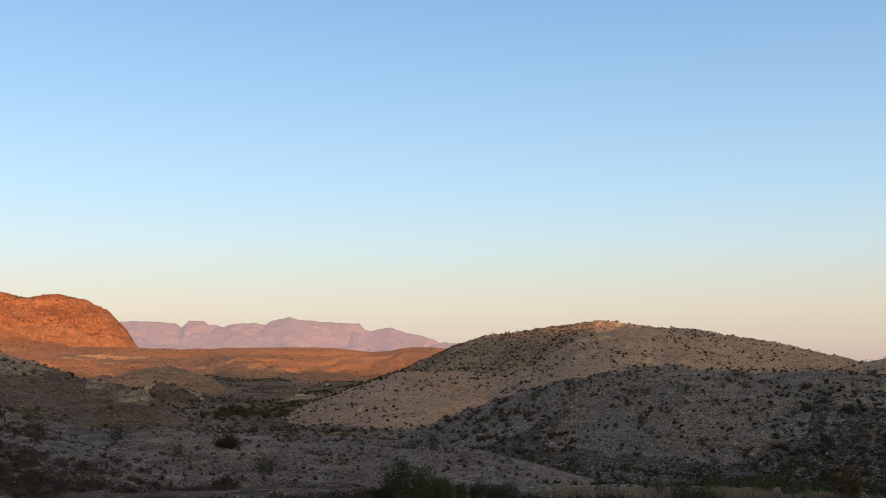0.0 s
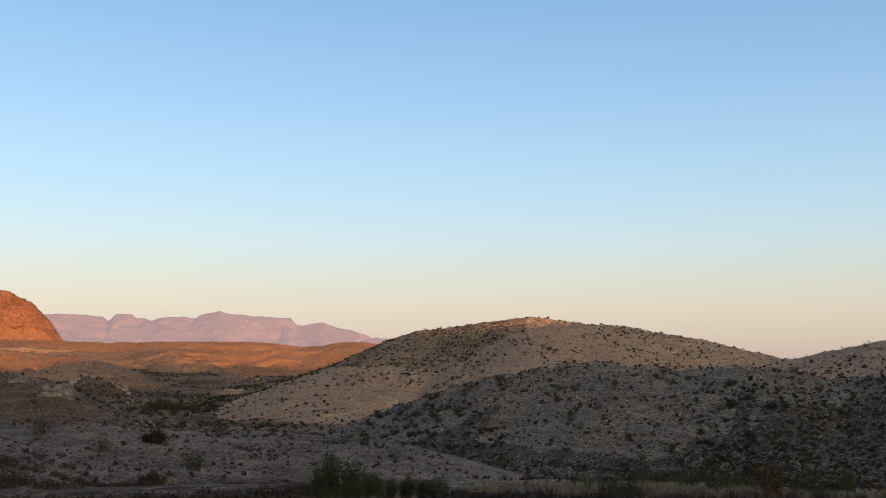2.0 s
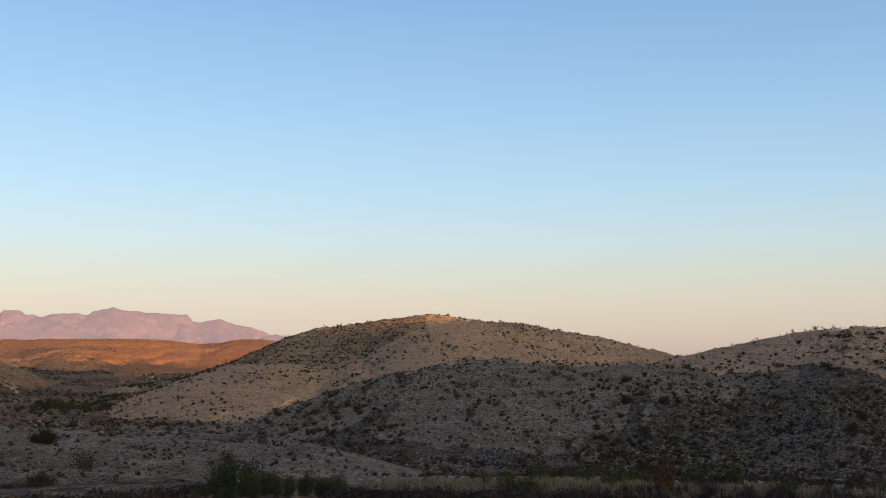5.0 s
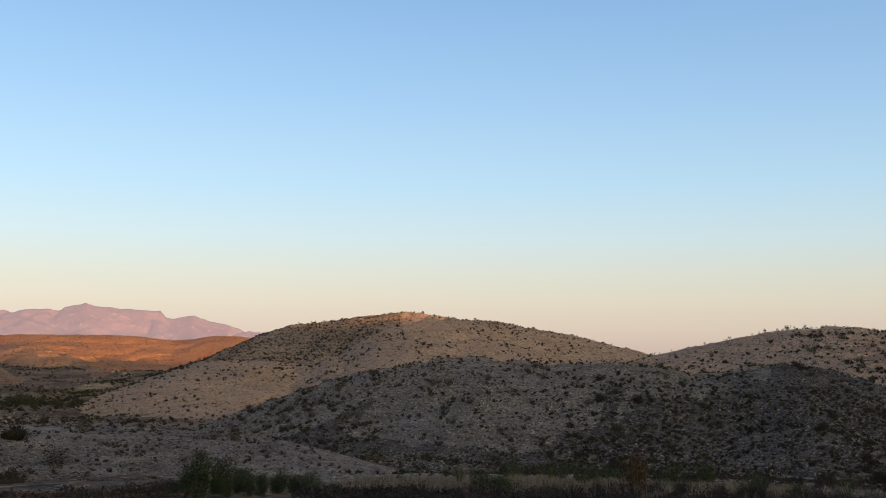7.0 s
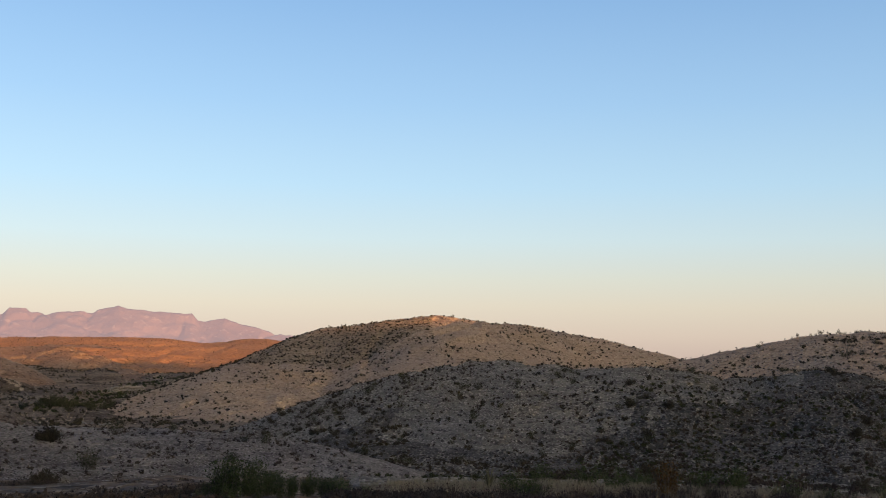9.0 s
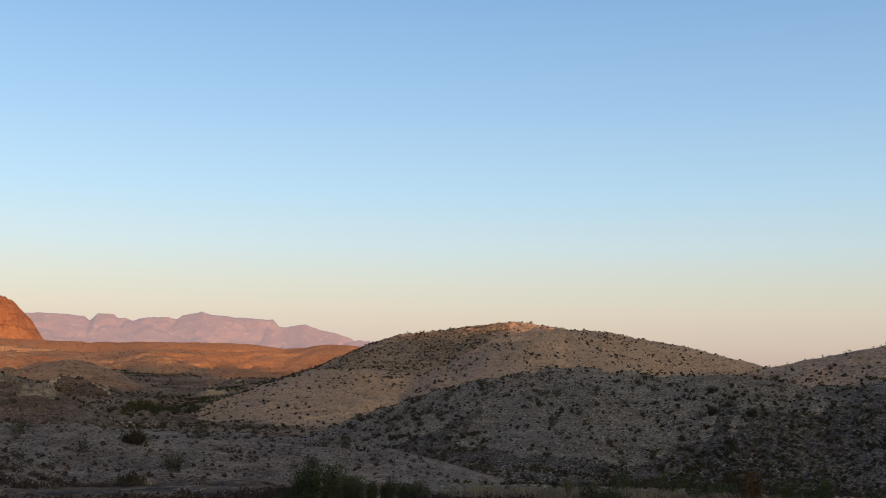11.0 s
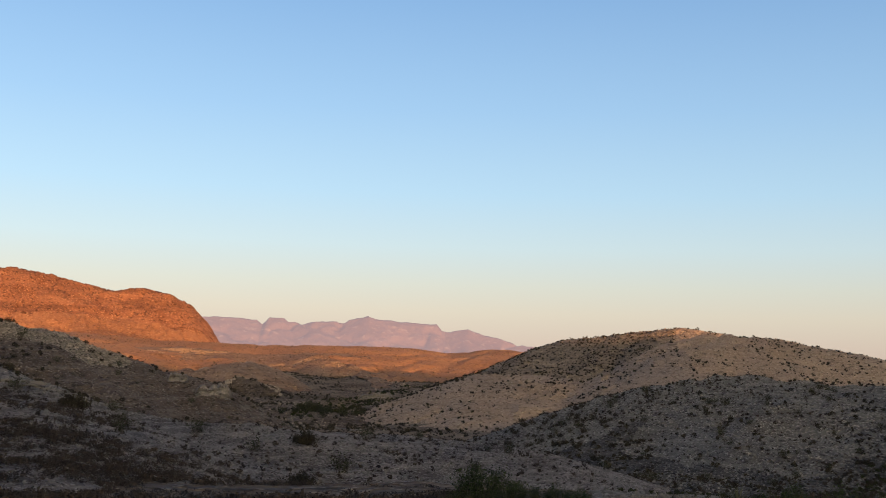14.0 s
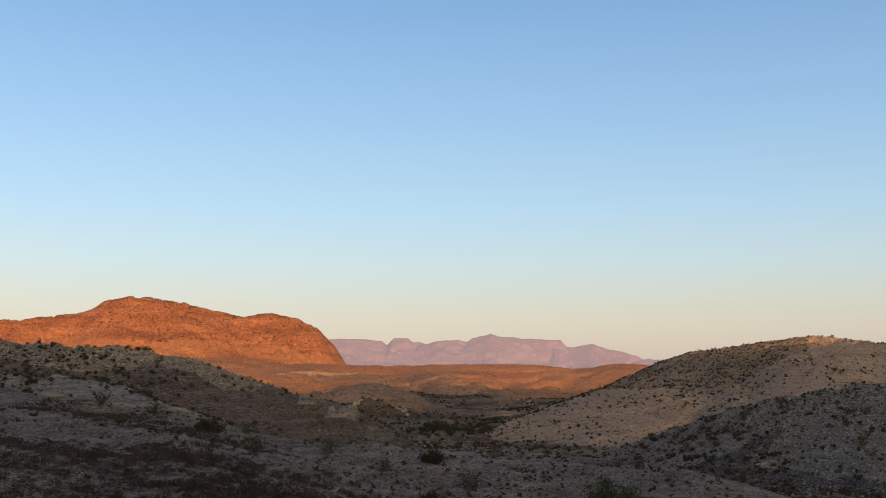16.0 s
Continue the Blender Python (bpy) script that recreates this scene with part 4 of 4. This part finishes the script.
woody = [make_shrub("woody_shrub", prng, 0.5, 0.6, 40, 8, 0.03, mat_mauve, mat_mauve, "leafless grey-mauve woody shrub in dry grass", "shrub", 0.9, 0.02, 0.006, "woody shrubs on the verge") for _ in range(3)]
planted(woody, [at(a, r) for a, r in zip(np.linspace(5.5, 36, 130) + prng.normal(0, 0.3, 130), prng.uniform(17.4, 20.6, 130))], prng, 0.35, 0.8)
verge = [make_shrub("verge_bush", prng, 0.6, 0.7, 26, 50, 0.05, mat_green, mat_twig, "small leafy green bush standing in dry grass", "bush", 0.8, 0.04, 0.007, "olive bushes on the verge") for _ in range(2)]
planted(verge, [at(a, r) for a, r in ((16.4, 25), (19.6, 26), (20.5, 27), (14.0, 30), (24.0, 28), (26.5, 21), (31.0, 30), (12.6, 21.5), (33.5, 25), (13.4, 19.6), (17.8, 22.5), (28.6, 20.4), (22.4, 26), (18.8, 25.5))], prng, 0.6, 1.1)


def make_yucca(rng):
    """A rosette of stiff pale blades."""
    ob = new("yucca")
    v, t = tuft(rng, 46, 0.45, 0.42, 0.012)
    part("rosette", tri_mesh("rosette", v, t, mat_yucca), ob, "stiff pale yellow-green blades")
    return tagged(ob, "small yucca with stiff pale blades in the verge", "yucca", "yuccas on the verge")


yucca = make_yucca(prng)
set_at(yucca, at(11.3, 23), 0.3, 1.0)
for az, r, big in ((16.6, 19.8, 0.5), (22.6, 20.2, 0.55), (25.9, 19.4, 0.8), (30.9, 19.2, 0.9), (33.4, 19.6, 0.6)):
    set_at(copy_thing(yucca, Matrix.Identity(4)), at(az, r), prng.uniform(0, 6.28), big)
rusty = make_shrub("rusty_bush", prng, 0.7, 0.7, 24, 40, 0.05, mat_rusty, mat_twig, "upright rust-brown bush standing in dry grass", "bush", 0.5, 0.02, 0.007)
set_at(rusty, at(20.5, 19.0), 0.4, 0.95)
for az, r, lean, length in ((13.0, 19.5, 0.9, 1.0), (13.6, 19.8, 0.7, 0.9), (17.0, 20.0, 0.8, 0.9), (20.7, 20.5, 0.05, 1.0)):
    stalk = new("dead_stalk")
    lines = [bent(prng, (0, 0, -0.05), (-lean * 0.6, 0.1, 1), length, 0.22 if lean > 0.1 else 0.0, 7) for _ in range(2)]
    part("stem", tri_mesh("stem", *sticks(lines, 0.012), mat_twig), stalk)
    set_at(tagged(stalk, "bare pale dead stalk arching over the grass", "stalk", "dead stalks"), at(az, r))

# tall thin-stemmed shrubs on the skyline
for az, r, h, n in ((29.46, 113, 2.2, 16), (21.6, 86, 1.9, 2), (33.2, 110, 1.5, 6)):
    ob = make_shrub("ocotillo", prng, h, 0.3, n, 0, 0.03, mat_twig, mat_twig, "tall ocotillo with thin bare canes on the hilltop", "ocotillo", 0.45, 0.0, 0.02, "ocotillos")
    set_at(ob, at(az, r))


def make_bluff(rng, width, height, depth, seed):
    """A pale cliff face with fluted columns and a broken top."""
    nu, nv = 44, 12
    verts, tris = [], []
    cols = 0.14 * fbm(np.linspace(0, 9, nu), np.zeros(nu) + seed, 1.0, 3, seed)
    rim = 0.85 + 0.25 * fbm(np.linspace(0, 5, nu), np.zeros(nu) + 3.3 + seed, 1.2, 3, seed + 4)
    for i in range(nu):
        u = i / (nu - 1) * 2 - 1
        end = max(0.0, 1 - u ** 8)
        for j in range(nv + 3):
            v = min(j / (nv - 1), 1.0)
            back = max(0, j - nv + 1) / 3
            z = height * v * rim[i] * (0.25 + 0.75 * end) - 0.4
            yy = -depth * 0.5 * (1 - 0.25 * v) * end + cols[i] * depth * (0.4 + v) + 0.1 * math.sin(v * 14 + cols[i] * 8) * depth + back * depth * 1.4
            verts.append((u * width / 2, yy, z - back * 0.3 * height))
    m = nv + 3
    for i in range(nu - 1):
        for j in range(m - 1):
            a, b = i * m + j, (i + 1) * m + j
            tris += [(a, b, b + 1), (a, b + 1, a + 1)]
    return tri_mesh("rock_bluff", np.array(verts), np.array(tris), mat_bluff)


for k, (az, r, w, h) in enumerate(((-16.1, 100.8, 3.4, 1.5), (-17.9, 103.5, 2.0, 1.1), (-7.6, 208, 7, 1.4), (-9.6, 118, 2.4, 0.7), (-8.6, 116, 1.8, 0.6))):
    ob = new("rock_bluff", make_bluff(prng, w, h, 1.2, 3 * k + 2))
    set_at(tagged(ob, "pale fluted rock bluff above the valley floor", "rock", "pale bluffs"), at(az, r), -radians(az))


def make_slab(rng, length, depth, thick):
    """A flat broken slab with chipped edges."""
    n = 11
    ang = np.linspace(0, 2 * math.pi, n, endpoint=False) + rng.normal(0, 0.08, n)
    rad = rng.uniform(0.75, 1.05, n)
    ring = np.stack([np.cos(ang) * rad * length / 2, np.sin(ang) * rad * depth / 2], -1)
    v = [(x, y, 0) for x, y in ring] + [(x * 0.97, y * 0.95, thick * rng.uniform(0.85, 1.1)) for x, y in ring] + [(0, 0, thick)]
    t = [q for i in range(n) for q in ((i, (i + 1) % n, n + (i + 1) % n), (i, n + (i + 1) % n, n + i), (n + i, n + (i + 1) % n, 2 * n))]
    return np.array(v), np.array(t)


slab_at = [(-31.2, 44), (-30.4, 43.5), (-29.6, 44), (-28.8, 43.6), (-28.0, 44), (-27.2, 43.8), (-26.5, 44.2), (-25.6, 44), (-24.8, 44.3), (-23.5, 44.6), (-21.5, 44.8), (-27.8, 42.5), (-29.2, 42), (-30.8, 41)]
for az, r in slab_at:
    ledge = new("rock_ledge")
    z = -0.1
    for k in range(int(prng.integers(3, 6))):
        th = prng.uniform(0.035, 0.08)
        ob = part("slab", tri_mesh("slab", *make_slab(prng, prng.uniform(0.5, 1.4), prng.uniform(0.3, 0.5), th), mat_slab), ledge)
        ob.matrix_basis = pose(prng.normal(0, 0.15), prng.normal(0, 0.1) + 0.12 * k, z, prng.normal(0, 2), prng.normal(0, 2), prng.normal(0, 12))
        z += th * 0.95
    set_at(tagged(ledge, "stack of flat grey limestone slabs breaking from the slope", "rock", "rock ledges"), at(az, r), -radians(az) + prng.normal(0, 0.1))


def make_boulder(rng, size):
    """A weathered boulder with flattened sides."""
    bm = bmesh.new()
    bmesh.ops.create_icosphere(bm, subdivisions=3, radius=size / 2)
    cuts = [(Vector(rng.normal(size=3)).normalized(), size * rng.uniform(0.3, 0.42)) for _ in range(9)]
    for v in bm.verts:
        for way, d in cuts:
            over = v.co.dot(way) - d
            if over > 0:
                v.co -= way * over * 0.85
        v.co = Vector((v.co.x * 1.2, v.co.y * 0.9, v.co.z * 0.75 + size * 0.2))
    me = bpy.data.meshes.new("boulder")
    bm.to_mesh(me)
    bm.free()
    me.materials.append(mat_bluff)
    return me


for az, r, size in ((-10.4, 33, 0.42), (-10.9, 33.6, 0.28), (-9.7, 72, 0.8), (-10.6, 76, 0.7), (-7.4, 70, 0.55), (-13.2, 80, 0.8)):
    set_at(tagged(new("boulder", make_boulder(prng, size)), "pale weathered boulder on bare ground", "rock", "pale boulders"), at(az, r), float(prng.uniform(0, 6.28)))
